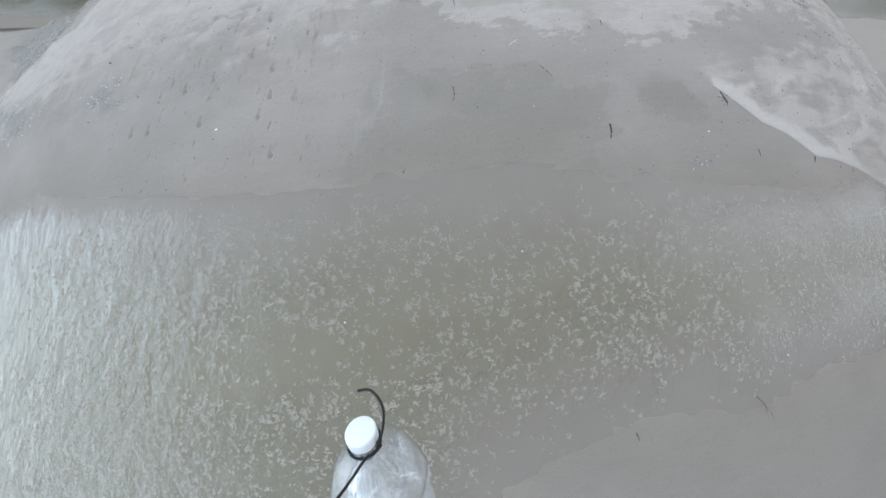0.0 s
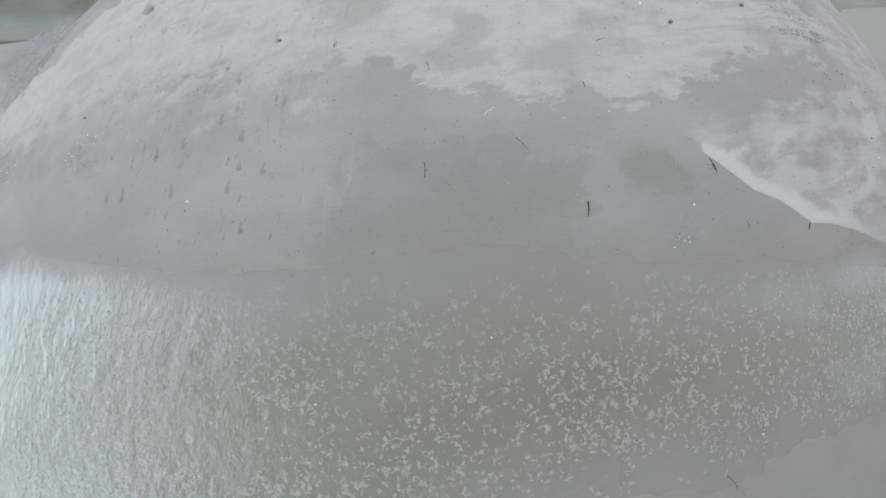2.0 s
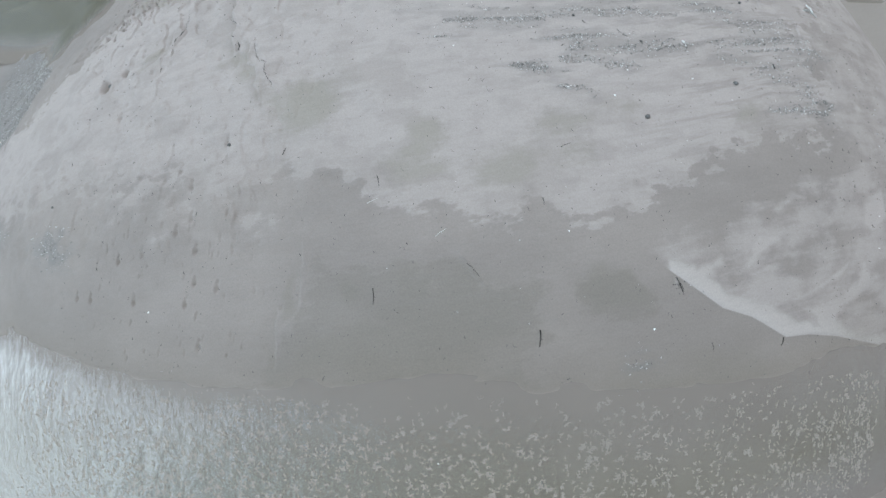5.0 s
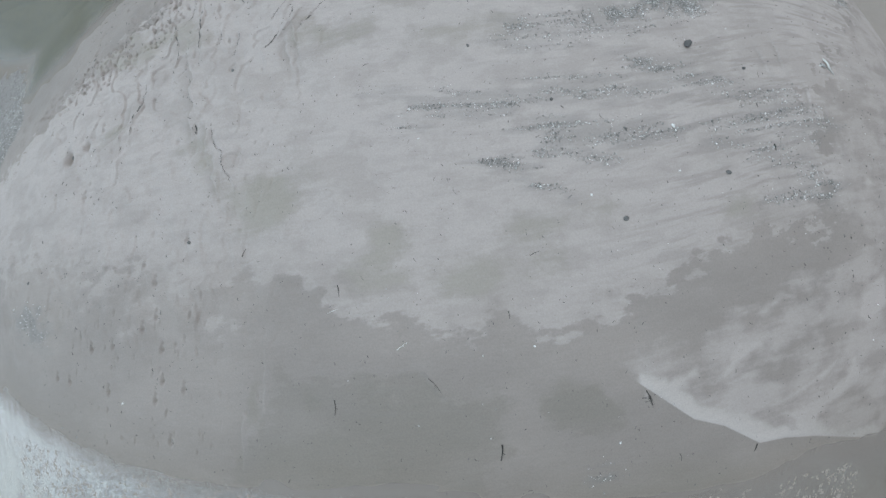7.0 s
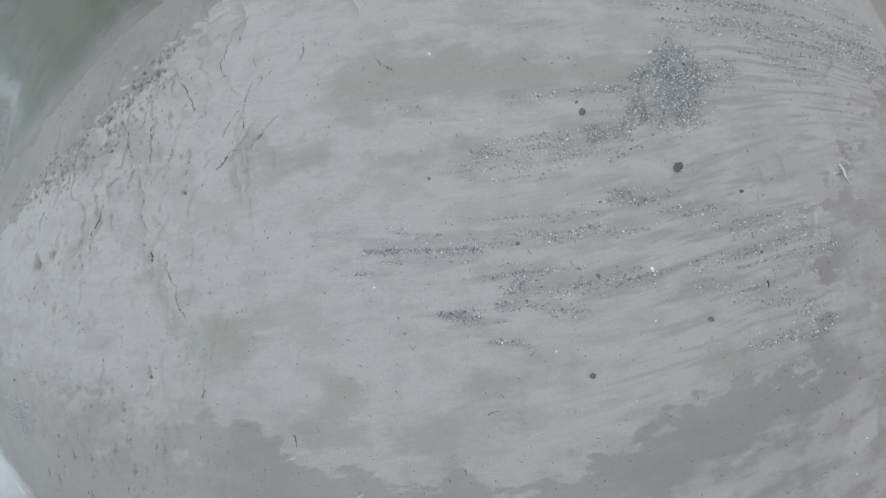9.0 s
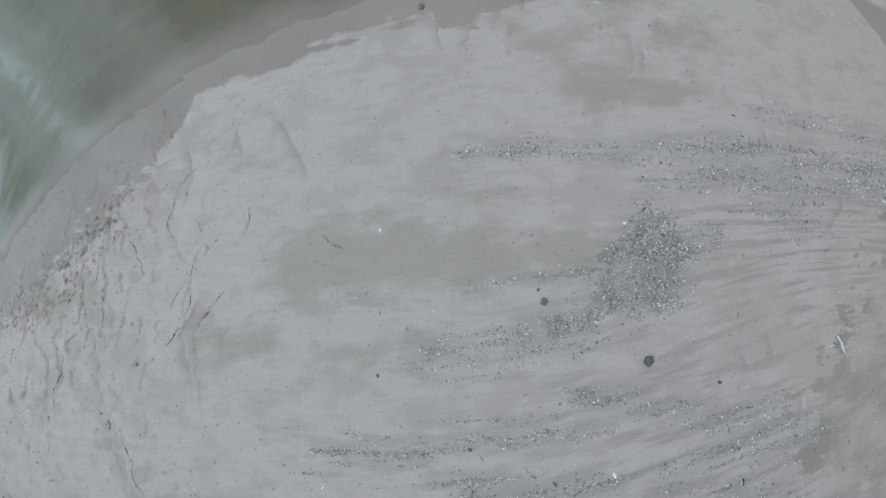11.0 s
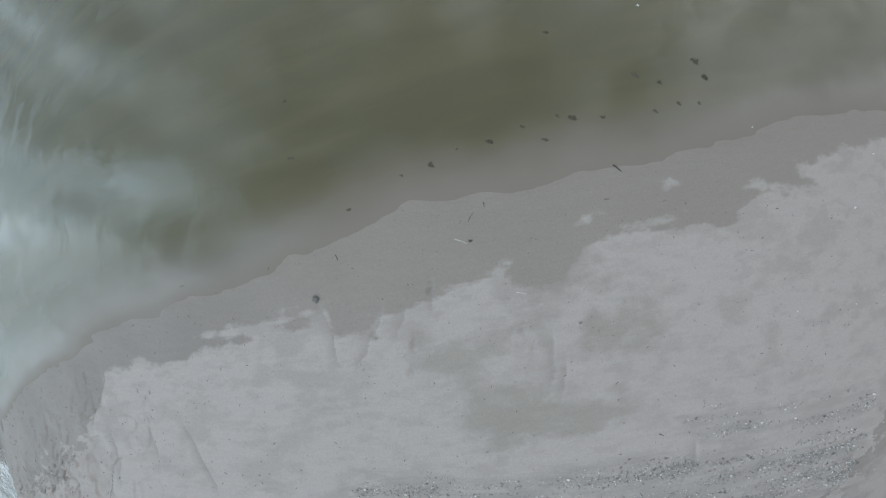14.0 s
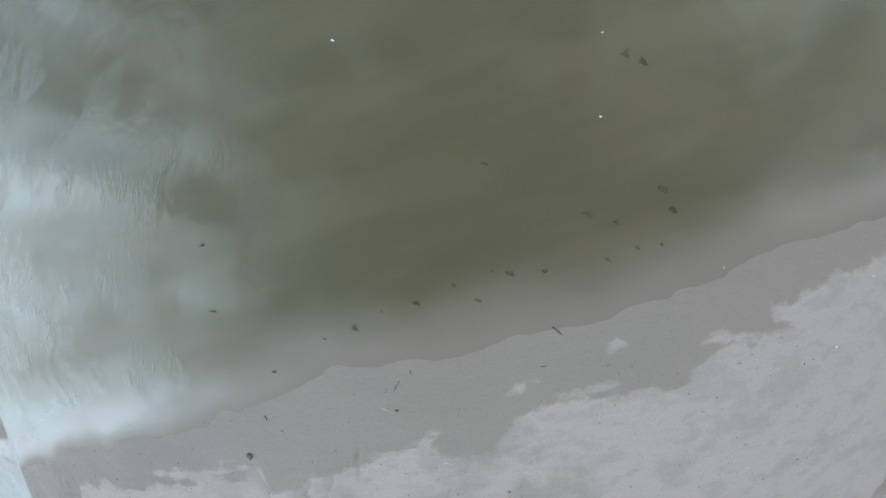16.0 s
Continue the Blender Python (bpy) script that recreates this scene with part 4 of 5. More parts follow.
XS = lines([(-1500, 300), (-300, 60), (-60, 8), (-20, 1), (-12, 0.2), (-8, 0.05), (-7.0, 0.02), (-5.6, 0.0115), (-1.0, 0.019), (4.6, 0.04), (7, 0.1), (12, 1), (20, 8), (60, 60), (300, 300), (1500, 1)])
YS = lines([(-1500, 300), (-300, 60), (-60, 8), (-20, 1), (-12, 0.2), (-8, 0.06), (-4.6, 0.022), (-1.2, 0.014), (3.0, 0.018), (4.2, 0.05), (9, 0.1), (12, 1), (20, 8), (60, 60), (300, 300), (1500, 1)])
ground, gx, gy = grid(XS, YS, ground_at, "ground", SAND)
fields = {
    "dry": np.maximum(inside(gx, gy, DRY), areas(gx, gy, ISLANDS)),
    "bands": areas(gx, gy, WEDGE_BANDS),
    "brow": np.where((gx > 1.4) & (gx < 3.6) & (gy < -3.0), to_line(gx, gy, LIP)[0] * to_line(gx, gy, LIP)[1], 1.0),
    "hollow": areas(gx, gy, HOLLOWS),
    "across": across(gx, gy),
    "drift": drift_here(gx, gy),
    "foot": bench_foot(gx, gy),
    "frayed": np.where(gy > 2.4, 0.5, 1.0) + 3.0 * np.clip((gx - 2.4) / 1.2, 0, 1) * np.clip((2.8 - gy) / 0.6, 0, 1) + 1.6 * np.clip((-2.6 - gx) / 1.0, 0, 1),
    "wedge": np.clip(np.maximum(inside(gx, gy, WEDGE), inside(gx, gy, EAST_CRUST_SHEEN)), -1, 0.13),
    "lip": to_line(gx, gy, LIP)[0] * to_line(gx, gy, LIP)[1],
    "dark": spots(gx, gy, DARK),
    "seep": np.maximum(inside(gx, gy, SEEP[0]), inside(gx, gy, SEEP[1])),
    "stony": stones_here(gx, gy),
    "depth": -lie(gx, gy) - 0.012,
    "east": np.clip((gx - 0.2) / 2.0, 0.15, 1) * np.clip((2.3 - gy) / 0.8, 0.06, 1),
    "river": (inside(gx, gy, RIVER) > -1.0).astype(float),
}
for key, values in fields.items():
    ground.data.attributes.new(key, "FLOAT", "POINT").data.foreach_set("value", values.astype(np.float32))
tagged(ground, "grey river sand, damp and drying in pale crusts", "ground", kind="structure")


def wet_in(area):
    return lambda x, y, z: (lie(x, y) < 0.0) & (inside(x, y, area) > -0.5)


near = lambda v, lo, hi: v[(v >= lo) & (v <= hi)]
for name, label, ylo, yhi, area, mat in (("water_pool", "shallow still pool over grey sand, sky mirrored", -40, -1.5, POOL, POOL_WATER), ("water_river", "murky olive river with faint ripples", -8, 400, RIVER, RIVER_WATER)):
    sheet, wx, wy = grid(near(XS[::3], -400, 400), near(YS[::3], ylo, yhi), water_at, name, mat, wet_in(area))
    sheet.data.attributes.new("depth", "FLOAT", "POINT").data.foreach_set("value", (-lie(wx, wy) - 0.012).astype(np.float32))
    sheet.visible_shadow = False
    tagged(sheet, label, "water", kind="structure")


# ---- gravel, as one drift of many pebbles ----
def pebbles():
    r = np.random.RandomState(3)
    v0 = np.array([(1, 0, 0), (0, 1, 0), (-1, 0, 0), (0, -1, 0), (0, 0, 1), (0, 0, -1), (0.7, 0.7, 0.3), (-0.7, 0.6, 0.4), (-0.6, -0.8, 0.3), (0.8, -0.6, 0.35)], float)
    f0 = np.array([(0, 6, 4), (6, 1, 4), (1, 7, 4), (7, 2, 4), (2, 8, 4), (8, 3, 4), (3, 9, 4), (9, 0, 4), (6, 0, 5), (1, 6, 5), (7, 1, 5), (2, 7, 5), (8, 2, 5), (3, 8, 5), (9, 3, 5), (0, 9, 5)])
    # thrown over the whole bank, kept where the gravel lies thick
    near = np.stack([r.uniform(-6.4, 6.2, 170000), r.uniform(-4.4, 6.6, 170000)], 1)
    mid = np.stack([r.uniform(-1.6, 5.8, 480000), r.uniform(-1.6, 3.0, 480000)], 1)
    far = np.stack([r.uniform(-12.6, -6.4, 60000), r.uniform(-2.6, 5.0, 60000)], 1)
    stray = np.stack([r.uniform(-5, 6, 3600), r.uniform(-4.2, 4.4, 3600)], 1)
    stray = stray[r.uniform(0.35, 0.75, 3600) < grain(stray[:, 0] * 0.4, stray[:, 1], 0.5, 1, 2) * (0.6 + 0.08 * stray[:, 0])]
    xy = np.concatenate([c[r.uniform(0.03, 0.95, len(c)) < stones_here(c[:, 0], c[:, 1])] for c in (near, mid, far)] + [stray])
    count = len(xy)
    size = np.exp(r.normal(math.log(0.0041), 0.38, count)).clip(0.0018, 0.0135)
    sc = size[:, None] * np.stack([r.uniform(0.9, 1.5, count), r.uniform(0.7, 1.1, count), r.uniform(0.5, 0.8, count)], 1)
    p = v0[None] * sc[:, None] * (1 + r.uniform(-0.18, 0.18, (count, len(v0), 1)))
    turn = r.uniform(0, 6.283, count)
    c, t = np.cos(turn)[:, None], np.sin(turn)[:, None]
    p = np.stack([p[..., 0] * c - p[..., 1] * t, p[..., 0] * t + p[..., 1] * c, p[..., 2]], 2)
    p += np.stack([xy[:, 0], xy[:, 1], ground_at(xy[:, 0], xy[:, 1]) + sc[:, 2] * 0.35], 1)[:, None]
    return p.reshape(-1, 3).tolist(), (f0[None] + (np.arange(count) * len(v0))[:, None, None]).reshape(-1, 3).tolist()


pv, pf = pebbles()
tagged(mesh_object("gravel", pv, pf, PEBBLE), "loose grey gravel with white shell bits on sand", "gravel", kind="stuff")


def crack_lines():
    """Narrow jagged dark ribbons, the painted shade of clefts, widest in the middle, broken here and there."""
    r = random.Random(31)
    verts, faces = [], []
    for pts in CRACKS:
        line = []
        for (ax, ay), (bx, by) in zip(pts, pts[1:]):
            count = max(2, int(math.dist((ax, ay), (bx, by)) / 0.012))
            line += [(ax + (bx - ax) * k / count, ay + (by - ay) * k / count) for k in range(count)]
        sway, last, gap = 0.0, None, 0
        wide = r.uniform(0.003, 0.0062)
        for k, (x, y) in enumerate(line):
            sway = sway * 0.88 + r.gauss(0, 0.0035)
            x = x + sway
            half = wide * (0.35 + math.sin(math.pi * min(1, (k + 0.5) / len(line)))) * r.uniform(0.4, 1.5)
            gap = gap - 1 if gap > 0 else (r.randint(2, 7) if r.random() < 0.045 else 0)
            if gap > 0:
                last = None
                continue
            a = len(verts)
            verts += [(x - half, y), (x + half, y + r.uniform(-0.002, 0.002))]
            if last is not None:
                faces.append((last, last + 1, a + 1, a))
            last = a
    flat = np.array(verts)
    return np.column_stack([flat, ground_at(flat[:, 0], flat[:, 1]) + 0.002]).tolist(), faces


kv, kf = crack_lines()
tagged(mesh_object("drying_cracks", kv, kf, CLEFT_SHADE), "dark jagged ribbons painting the shade in drying cracks of the pale sand crust", "cracks", kind="stuff")


def crumbs():
    """Short bits of bark and stem, two crossed slivers each."""
    r = np.random.RandomState(23)
    verts, faces = [], []
    count = 2300
    x, y = r.uniform(-5.6, 5.4, count), r.uniform(-4.2, 4.8, count)
    z = ground_at(x, y)
    for k in range(count):
        if inside(x[k:k + 1], y[k:k + 1], RIVER)[0] > 0.2:
            continue
        long, wide = r.exponential(0.005) + 0.0035, r.uniform(0.0018, 0.004)
        a = r.normal(1.6, 0.7)
        c, t = math.cos(a), math.sin(a)
        base = len(verts)
        for end, thin in ((-1, 0.6), (0, 1.0), (1, 0.4)):
            px, py = x[k] + end * long * c - 0.2 * long * (end == 0) * t, y[k] + end * long * t + 0.2 * long * (end == 0) * c
            for sx, h in ((1, 0.0), (0, 1.6), (-1, 0.0)):
                verts.append((px - sx * wide * thin * t, py + sx * wide * thin * c, z[k] + 0.0005 + h * wide * thin))
        for q in (0, 3):
            faces += [(base + q, base + q + 1, base + q + 4, base + q + 3), (base + q + 1, base + q + 2, base + q + 5, base + q + 4)]
    return verts, faces


cv, cf = crumbs()
tagged(mesh_object("plant_crumbs", cv, cf, CRUMB), "scattered dark crumbs of bark and stem on sand", "debris", kind="stuff")


# ---- foam flecks afloat on the pool ----
def foam():
    r = np.random.RandomState(5)
    n, want = 6, 7200
    x, y = r.uniform(-7.4, 4.3, 70000), r.uniform(-8.2, -4.2, 70000)
    d = inside(x, y, POOL)
    fade = np.clip((x + 7.4) / 1.6, 0, 1) * np.clip((y + 8.2) / 1.0, 0, 1)
    thick = (0.3 * grain(x * 0.7, y, 0.55, 3, 2) + 0.35 * grain(x, y, 0.2, 6, 2) + 0.17) * np.minimum(1.0, 0.5 + d * 0.9) * (1 + 0.15 * (x < -2.5)) * (0.4 + 0.6 * fade)
    gap = np.hypot((x + 3.6) / 0.9, (y + 5.75) / 0.35) < 1
    ok = (d > 0.06) & (thick > r.uniform(0.22, 0.66, 70000)) & ~(gap & (r.uniform(0, 1, 70000) < 0.8))
    blobs = []
    for px, py in np.stack([x[ok], y[ok]], 1)[:want]:
        chain, way = [(px, py)], r.uniform(0, 6.283)
        for _ in range(int(r.exponential(17.0))):
            bx, by = chain[-1] if r.uniform() < 0.72 else chain[r.randint(len(chain))]
            way += r.normal(0, 1.3)
            chain.append((bx + 0.0076 * math.cos(way), by + 0.0076 * math.sin(way)))
        blobs += chain
    c = np.array(blobs)
    count = len(c)
    ang = np.arange(n) * 6.283 / n + r.uniform(-0.35, 0.35, (count, n))
    rad = r.uniform(0.0036, 0.0058, (count, 1)) * r.uniform(0.65, 1.35, (count, n))
    h = water_at(c[:, 0], c[:, 1])
    rim = np.stack([c[:, :1] + rad * np.cos(ang), c[:, 1:] + rad * np.sin(ang), np.repeat(h[:, None] + 0.0002, n, 1)], 2)
    verts = np.concatenate([rim, np.stack([c[:, 0], c[:, 1], h + 0.0014], 1)[:, None]], 1).reshape(-1, 3)
    one = [(k, (k + 1) % n, n) for k in range(n)]
    faces = (np.array(one)[None] + (np.arange(count) * (n + 1))[:, None, None]).reshape(-1, 3)
    return verts.tolist(), faces.tolist()


fv, ff = foam()
tagged(mesh_object("foam_flecks", fv, ff, FOAM, False), "pale grey foam flecks afloat on the pool", "foam", kind="stuff")


# ---- driftwood, stones, shells, litter ----
STICKS = [(0.0, -3.71, -0.01, -3.86, 0.022), (-1.59, -3.29, -1.59, -3.44, 0.012), (1.39, -3.23, 1.45, -3.37, 0.014), (2.66, -3.83, 2.63, -3.91, 0.014),
          (1.45, -6.32, 1.67, -6.53, 0.012), (0.09, -6.57, 0.12, -6.64, 0.012), (-1.55, -2.21, -1.53, -2.32, 0.012), (0.06, -2.47, 0.07, -2.54, 0.012),
          (-2.54, -1.92, -2.51, -1.84, 0.012), (-0.69, -3.08, -0.57, -3.21, 0.01), (-3.1, -4.66, -3.05, -4.65, 0.012),
          (-3.4, -5.56, -3.34, -5.55, 0.012), (-2.1, -4.14, -2.08, -4.1, 0.012), (-2.91, -4.31, -2.9, -4.27, 0.012), (1.77, -3.86, 1.79, -3.94, 0.008)]
STICKS += [(2.84, 5.14, 2.92, 5.07, 0.02), (1.46, 4.65, 1.51, 4.73, 0.01), (0.2, 4.36, 0.23, 4.31, 0.012),
           (1.6, 4.82, 1.61, 4.78, 0.012), (2.74, 4.82, 2.79, 4.82, 0.012), (-1.19, 4.24, -1.14, 4.24, 0.014), (-0.2, 4.58, -0.19, 4.62, 0.014),
           (0.27, -1.96, 0.37, -1.92, 0.01), (3.0, -0.75, 3.01, -0.82, 0.014), (-1.52, 4.01, -1.42, 4.03, 0.016),
           (3.22, 2.70, 3.26, 2.68, 0.014)]
STICKS += [(1.35, -3.30, 1.44, -3.31, 0.009), (1.39, -3.23, 1.47, -3.36, 0.008), (1.38, -3.34, 1.47, -3.33, 0.007), (1.42, -3.27, 1.46, -3.40, 0.007)]
STRAWS = [(-0.98, -2.82, -0.88, -2.75, 0.009), (1.34, 4.49, 1.45, 4.45, 0.009), (1.9, 4.02, 1.99, 4.0, 0.012), (-1.65, -2.48, -1.55, -2.44, 0.007)]
SHELLS = [(-0.28, 1.48, 0.024), (1.95, 1.55, 0.026), (1.79, -0.65, 0.032), (-0.77, -0.82, 0.016), (-0.98, -4.93, 0.016), (-4.09, -3.44, 0.02), (0.3, -2.79, 0.016),
          (1.14, -3.72, 0.016), (0.78, 7.65, 0.026), (3.3, 7.57, 0.02), (3.26, 6.84, 0.02), (5.61, 4.64, 0.018), (6.08, 5.22, 0.018), (1.88, -5.94, 0.016),
          (0.39, -1.31, 0.018), (0.88, -1.39, 0.018), (4.39, 5.5, 0.016), (0.22, 0.76, 0.014), (1.81, -1.12, 0.016), (-2.66, -5.47, 0.016)]
STONES = [(2.11, 0.33, 0.038), (1.19, 0.85, 0.03), (2.36, -1.11, 0.024), (1.21, -1.61, 0.024), (1.14, 0.95, 0.013), (-0.27, 0.19, 0.014), (2.78, 0.12, 0.016),
          (0.54, -0.42, 0.016), (-5.84, -2.08, 0.014), (-2.82, 0.14, 0.02), (-3.15, -1.75, 0.018), (-5.18, -0.53, 0.028), (-4.86, -0.46, 0.018), (0.03, 3.96, 0.03)]
LEAVES = [(1.1, 5.16, 0.05), (0.82, 5.07, 0.035), (1.34, 5.31, 0.03), (1.65, 5.37, 0.05), (1.97, 5.51, 0.04), (2.2, 5.38, 0.045), (2.46, 5.58, 0.06), (2.31, 5.61, 0.035),
          (2.76, 5.59, 0.04), (3.13, 6.02, 0.06), (3.31, 5.65, 0.035), (3.38, 5.95, 0.045), (3.57, 5.73, 0.04), (3.89, 6.01, 0.05), (3.8, 6.19, 0.06), (3.79, 5.74, 0.035)]
LEAVES += [(-0.47, 5.86, 0.045), (-0.32, 5.27, 0.04), (0.31, 4.76, 0.035), (3.5, 7.35, 0.08), (3.66, 7.28, 0.07), (2.23, 6.49, 0.045), (1.48, 4.47, 0.03)]


def tube(path, radii, sides=7, rough=0.0, seed=0):
    """A bent, tapered rod along points."""
    r = random.Random(seed)
    bm = bmesh.new()
    rings = []
    for k, (p, rad) in enumerate(zip(path, radii)):
        a, b = path[max(k - 1, 0)], path[min(k + 1, len(path) - 1)]
        way = (Vector(b) - Vector(a)).normalized()
        u = way.orthogonal().normalized()
        v = way.cross(u)
        rings.append([bm.verts.new(Vector(p) + (u * math.cos(6.283 * s / sides) + v * math.sin(6.283 * s / sides)) * rad * (1 + r.uniform(-rough, rough))) for s in range(sides)])
    for a, b in zip(rings, rings[1:]):
        for s in range(sides):
            bm.faces.new((a[s], a[(s + 1) % sides], b[(s + 1) % sides], b[s]))
    bm.faces.new(rings[0][::-1])
    bm.faces.new(rings[-1])
    return bm


def stick(x0, y0, x1, y1, wide, seed, pale=False):
    wide *= 0.68
    r = random.Random(seed)
    z0, z1 = (float(ground_at(a, b)[0]) for a, b in ((x0, y0), (x1, y1)))
    if -float(lie(np.array([x0]), np.array([y0]))[0]) > 0.05:
        z0, z1 = float(water_at(x0, y0)), float(water_at(x1, y1))
    length = math.hypot(x1 - x0, y1 - y0)
    path, radii = [], []
    for k in range(7):
        s = k / 6
        bend = 0.05 * length * math.sin(s * 3.1) * r.uniform(0.5, 1.4)
        nx, ny = -(y1 - y0) / length, (x1 - x0) / length
        path.append((x0 + (x1 - x0) * s + nx * bend, y0 + (y1 - y0) * s + ny * bend, z0 + (z1 - z0) * s + wide * 0.35))
        radii.append(wide * 0.5 * (1.0 - 0.55 * s) * r.uniform(0.85, 1.15))
    bm = tube(path, radii, 7, 0.16, seed)
    if length > 0.12:
        s = path[3]
        side = r.choice((-1, 1))
        twig = [(s[0] + side * nx * length * 0.16 * q + (x1 - x0) * 0.1 * q, s[1] + side * ny * length * 0.16 * q + (y1 - y0) * 0.1 * q, s[2] + 0.004 * q) for q in (0, 0.5, 1.0)]
        extra = tube(twig, [wide * 0.22, wide * 0.17, wide * 0.1], 5, 0.1, seed + 1)
        me = bpy.data.meshes.new("t")
        extra.to_mesh(me)
        extra.free()
        bm.from_mesh(me)
        bpy.data.meshes.remove(me)
    name, label = "twig", "thin dark broken twig lying on sand"
    if pale:
        name, label = "straw", "thin pale straw stalk lying on sand"
    elif wide > 0.013:
        name, label = "driftwood_stick", "short dark driftwood stick lying on damp sand"
    tagged(part(name, bm, PALE_WOOD if pale else WOOD, None), label, "straw" if pale else "stick", "driftwood on the sand")


for k, row in enumerate(STICKS):
    stick(*row, seed=k + 1)
for k, row in enumerate(STRAWS):
    stick(*row, seed=k + 81, pale=True)


def bed_at(x, y):
    """Where a light thing rests: on the sand, or on the soft silt high in the water."""
    return max(float(ground_at(x, y)[0]), float(water_at(x, y)) - 0.003)


def lump(name, x, y, size, flat, mat, seed, label, category, group, detail=2, rough=0.22):
    bm = bmesh.new()
    bmesh.ops.create_icosphere(bm, subdivisions=detail, radius=size)
    off = Vector((seed * 3.1, seed * 1.7, 0))
    for v in bm.verts:
        q = v.co / size
        v.co *= 1 + rough * 2 * (noise.noise(q * 1.3 + off)) + rough * 0.7 * noise.noise(q * 3.7 + off)
        v.co.z *= flat
        v.co.x *= 1.18
    ob = part(name, bm, mat, None)
    ob.matrix_world = pose(x, y, bed_at(x, y) + size * flat * 0.45, 0, 0, seed * 47 % 360)
    tagged(ob, label, category, group)


for k, (x, y, s) in enumerate(STONES):
    lump("stone", x, y, s, 0.6, STONE, k + 1, "dark rounded stone half sunk in pale sand", "stone", "stones on the sand", 3 if s > 0.03 else 2)
for k, (x, y, s) in enumerate(LEAVES):
    lump("leaf_clump", x, y, s * 0.46, 0.10, LITTER, k + 21, "dark sodden clump of leaves on the river bed", "leaf litter", "leaf clumps", 4, 0.75)


def shell(x, y, size, seed):
    bm = bmesh.new()
    rings, spokes = 6, 18
    grid_v = []
    for i in range(rings + 1):
        s = i / rings
        row = []
        for j in range(spokes + 1):
            a = -1.25 + 2.5 * j / spokes
            rad = size * s * (1.0 - 0.1 * abs(a)) * (1 + 0.05 * s * math.cos(j * math.pi))
            row.append(bm.verts.new((rad * math.sin(a), rad * math.cos(a) - size * 0.5, size * 0.42 * math.sin(min(1.0, 1.15 - s) * 1.5) * math.cos(a * 0.8) * (1 + 0.06 * math.cos(j * math.pi)))))
        grid_v.append(row)
    for a, b in zip(grid_v, grid_v[1:]):
        for j in range(spokes):
            bm.faces.new((a[j], a[j + 1], b[j + 1], b[j]))
    bmesh.ops.remove_doubles(bm, verts=bm.verts, dist=size * 0.01)
    bmesh.ops.solidify(bm, geom=bm.faces[:], thickness=size * 0.08)
    ob = part("shell", bm, SHELL, None)
    ob.matrix_world = pose(x, y, bed_at(x, y) + size * 0.05, seed * 13 % 20 - 10, seed * 7 % 16 - 8, seed * 97 % 360)
    tagged(ob, "small white ribbed clam shell lying on sand", "shell", "shells on the sand")


for k, (x, y, s) in enumerate(SHELLS):
    shell(x, y, s, k + 1)


def fork(x, y):
    """A bleached forked branch."""
    base = float(ground_at(x, y)[0]) + 0.012
    root = new("bleached_branch")
    root.location = (x, y, base)
    limbs = [[(-0.12, 0.10, 0.0), (-0.05, 0.03, 0.012), (0.02, -0.03, 0.010), (0.07, -0.09, 0.0)], [(0.02, -0.03, 0.012), (0.0, 0.05, 0.02), (-0.03, 0.12, 0.012)],
             [(-0.05, 0.03, 0.012), (-0.10, 0.02, 0.015), (-0.15, 0.04, 0.004)]]
    for k, pts in enumerate(limbs):
        part("stem" if k == 0 else "limb", tube(pts, [0.013 * (1 - 0.18 * q) * (1 if k == 0 else 0.7) for q in range(len(pts))], 8, 0.12, k + 60), PALE_WOOD, root)
    tagged(root, "white bleached forked branch lying on damp sand", "branch")


fork(4.12, 0.37)


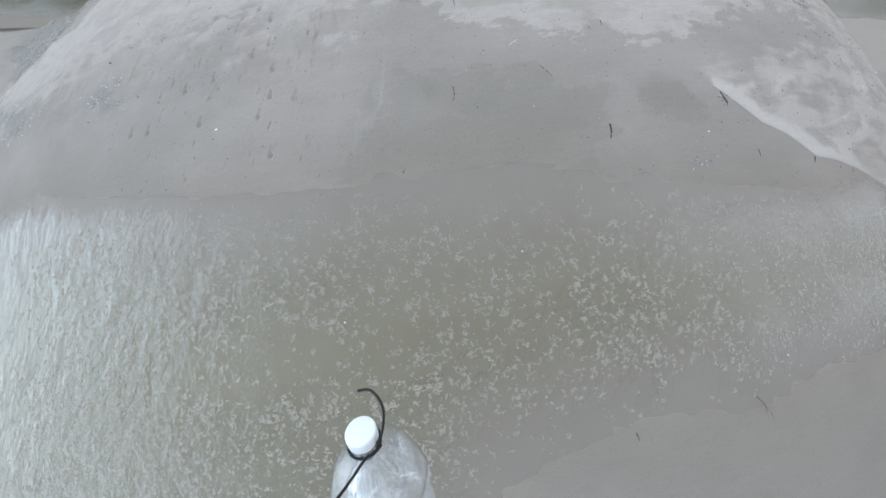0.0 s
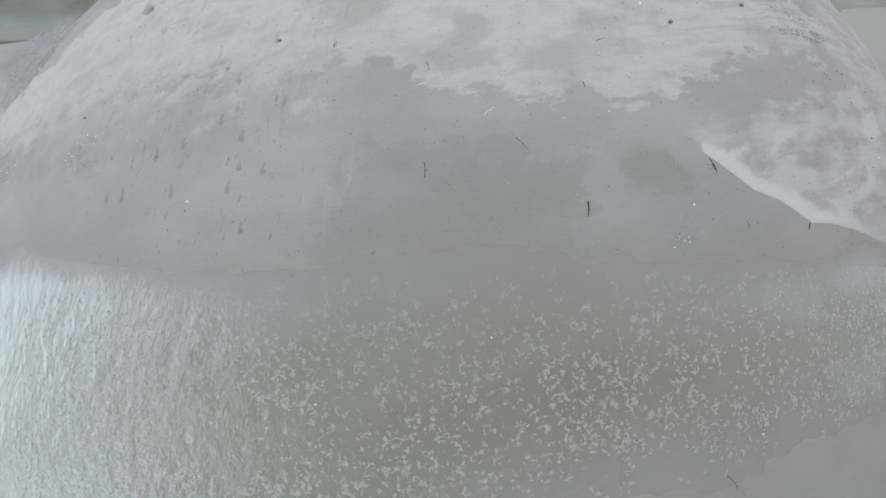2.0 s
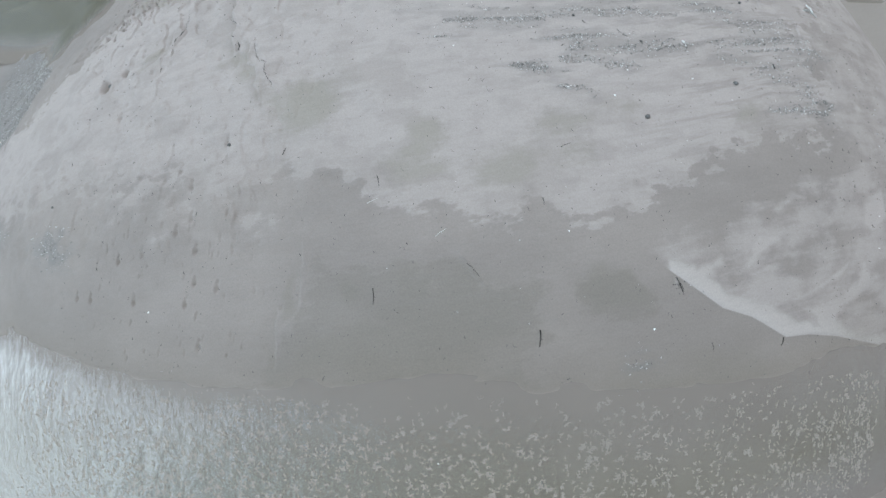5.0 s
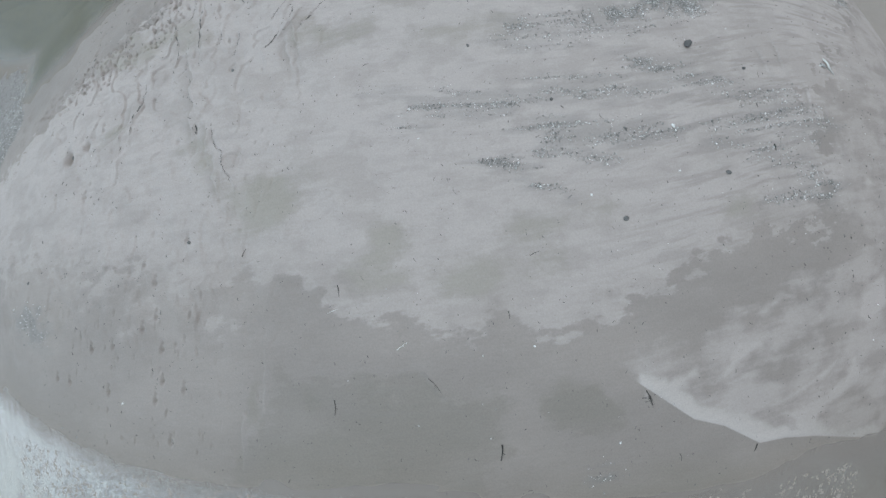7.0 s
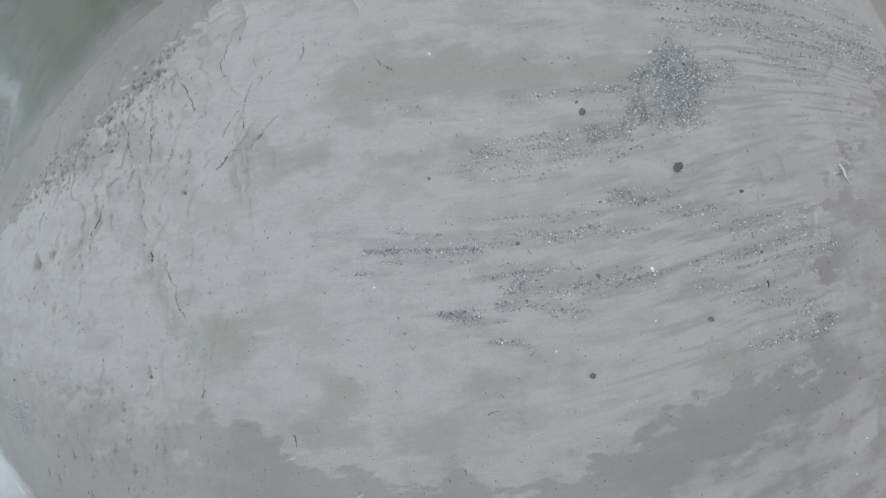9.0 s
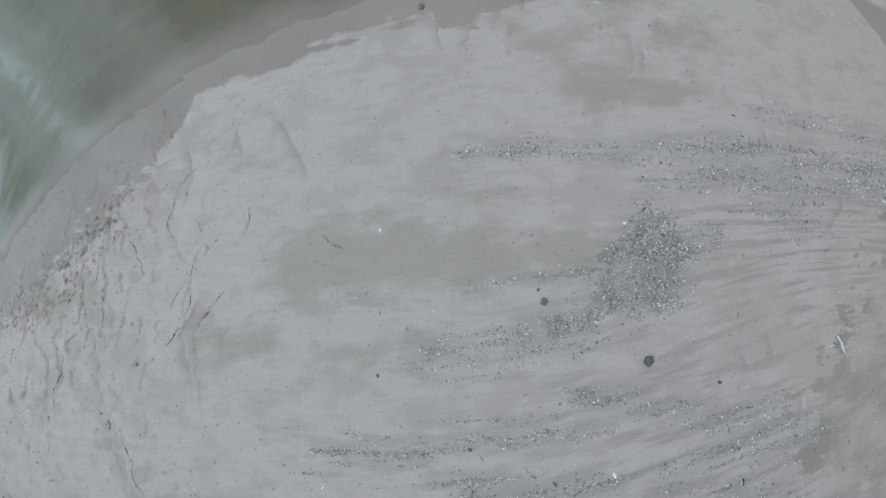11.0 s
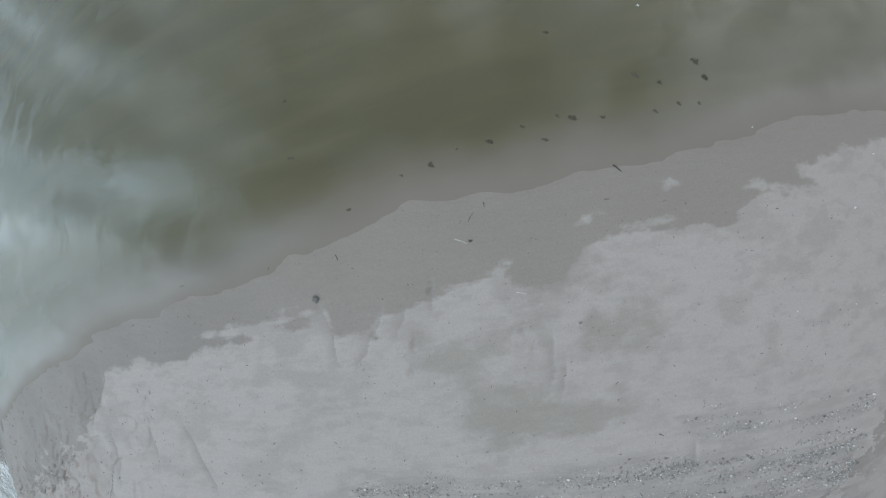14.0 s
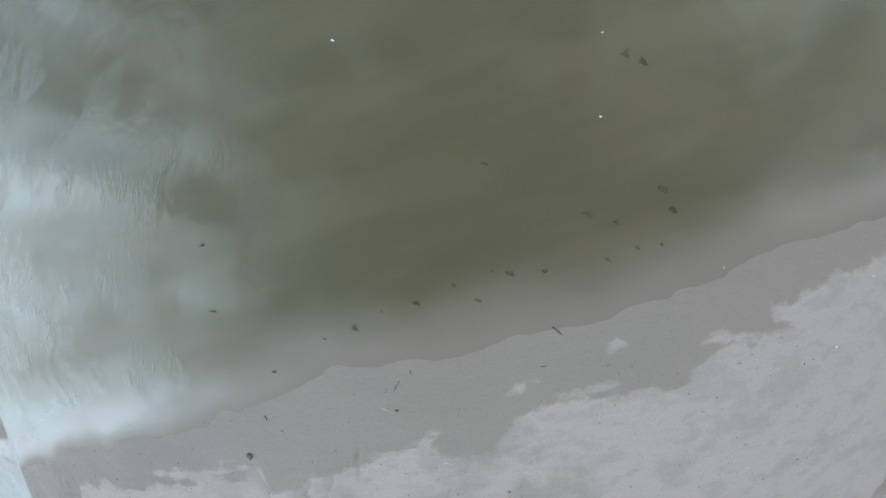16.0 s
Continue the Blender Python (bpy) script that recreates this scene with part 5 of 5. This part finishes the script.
# ---- the empty bottle on its cord ----
def bottle(cap_at, base_at):
    axis = Vector(base_at) - Vector(cap_at)
    root = new("water_bottle")
    root.matrix_world = Matrix.Translation(base_at) @ (-axis).to_track_quat("Z", "Y").to_matrix().to_4x4()
    tall = axis.length
    sides = 40
    # height, radius
    prof = [(0.004, 0.050), (0.0, 0.068), (0.008, 0.078), (0.02, 0.082)]
    z = 0.025
    while z < tall * 0.53:
        prof += [(z, 0.0830), (z + 0.003, 0.0770), (z + 0.006, 0.0770), (z + 0.009, 0.0830)]
        z += 0.012
    for s, rad in ((0.56, 0.082), (0.61, 0.078), (0.67, 0.071), (0.73, 0.060), (0.79, 0.047), (0.84, 0.035), (0.89, 0.026), (0.93, 0.022), (0.97, 0.021)):
        prof.append((tall * s, rad))
    bm = bmesh.new()
    rings = []
    for h, rad in prof:
        ring = []
        for k in range(sides):
            a = 6.283 * k / sides
            dent = 1 + 0.05 * noise.noise(Vector((math.cos(a) * 1.5, math.sin(a) * 1.5, h * 16))) * min(1.0, rad / 0.06) - 0.04 * abs(math.sin(2 * a)) * (rad > 0.06)
            ring.append(bm.verts.new((rad * dent * math.cos(a), rad * dent * math.sin(a), h)))
        rings.append(ring)
    for a, b in zip(rings, rings[1:]):
        for k in range(sides):
            bm.faces.new((a[k], a[(k + 1) % sides], b[(k + 1) % sides], b[k]))
    bm.faces.new(rings[0][::-1])
    body = part("body", bm, PLASTIC, root, "clear ribbed plastic body")
    body.visible_shadow = False
    bm = bmesh.new()
    top, sides = tall + 0.004, 48
    rings = []
    for h, rad in ((-0.022, 0.0220), (-0.020, 0.0227), (-0.003, 0.0227), (-0.0008, 0.0222), (0.0, 0.0208)):
        rings.append([bm.verts.new(((rad + (0.0005 * (k % 2) if -0.021 < h < -0.002 else 0)) * math.cos(6.283 * k / sides), (rad + (0.0005 * (k % 2) if -0.021 < h < -0.002 else 0)) * math.sin(6.283 * k / sides), top + h)) for k in range(sides)])
    for a, b in zip(rings, rings[1:]):
        for k in range(sides):
            bm.faces.new((a[k], a[(k + 1) % sides], b[(k + 1) % sides], b[k]))
    bm.faces.new(rings[0][::-1])
    bm.faces.new(rings[-1])
    part("cap", bm, CAP, root, "white screw cap")
    return tagged(root, "empty clear plastic water bottle, white cap, on a black cord", "bottle"), tall


def cord_curve(points, rad, steps=14):
    """A rounded path through points, with the twist of a laid cord in its width."""
    p = [Vector(q) for q in points]
    path = []
    for k in range(len(p) - 1):
        a, b, c, d = p[max(k - 1, 0)], p[k], p[k + 1], p[min(k + 2, len(p) - 1)]
        for s in range(steps):
            t = s / steps
            path.append(0.5 * ((2 * b) + (c - a) * t + (2 * a - 5 * b + 4 * c - d) * t * t + (3 * b - a - 3 * c + d) * t ** 3))
    path.append(p[-1])
    return tube(path, [rad * (1.24 if k % 2 else 0.78) for k in range(len(path))], 8)


CAP_AT, BASE_AT = (-2.093, -6.1125, 1.254), (-2.054, -6.292, 0.998)
jug, tall = bottle(CAP_AT, BASE_AT)
cord = new("cord")
cord.location = CAP_AT
inv = Matrix.Translation(-Vector(CAP_AT))
knot = Vector((-2.080, -6.140, 1.232))


def local(pts):
    return [inv @ Vector(q) for q in pts]


part("hanging_line", cord_curve(local([knot, (-2.104, -6.170, 1.306), (-2.126, -6.190, 1.43), (-2.13, -6.20, 1.62)]), 0.0018, 60), CORD, cord)
part("loose_end", cord_curve(local([knot, (-2.062, -6.116, 1.266), (-2.057, -6.080, 1.309), (-2.072, -6.058, 1.319), (-2.092, -6.057, 1.306)]), 0.0017, 24), CORD, cord)
loop = []
m = jug.matrix_world
for k in range(25):
    a = 6.283 * k / 24
    loop.append(m @ Vector((0.0243 * math.cos(a), 0.0243 * math.sin(a), tall - 0.026)))
part("loop", cord_curve(local(loop), 0.0021, 3), CORD, cord)
turns = []
for k in range(49):
    a = 6.283 * k / 16
    turns.append(knot + Vector((0.0062 * math.cos(a) + 0.00035 * (k - 24), 0.0062 * math.sin(a) + 0.0003 * (k - 24), 0.006 + 0.004 * math.sin(2.3 * a))))
part("knot", cord_curve(local(turns), 0.0021, 3), CORD, cord)
tagged(cord, "thin black braided cord knotted round the bottle's neck", "cord")
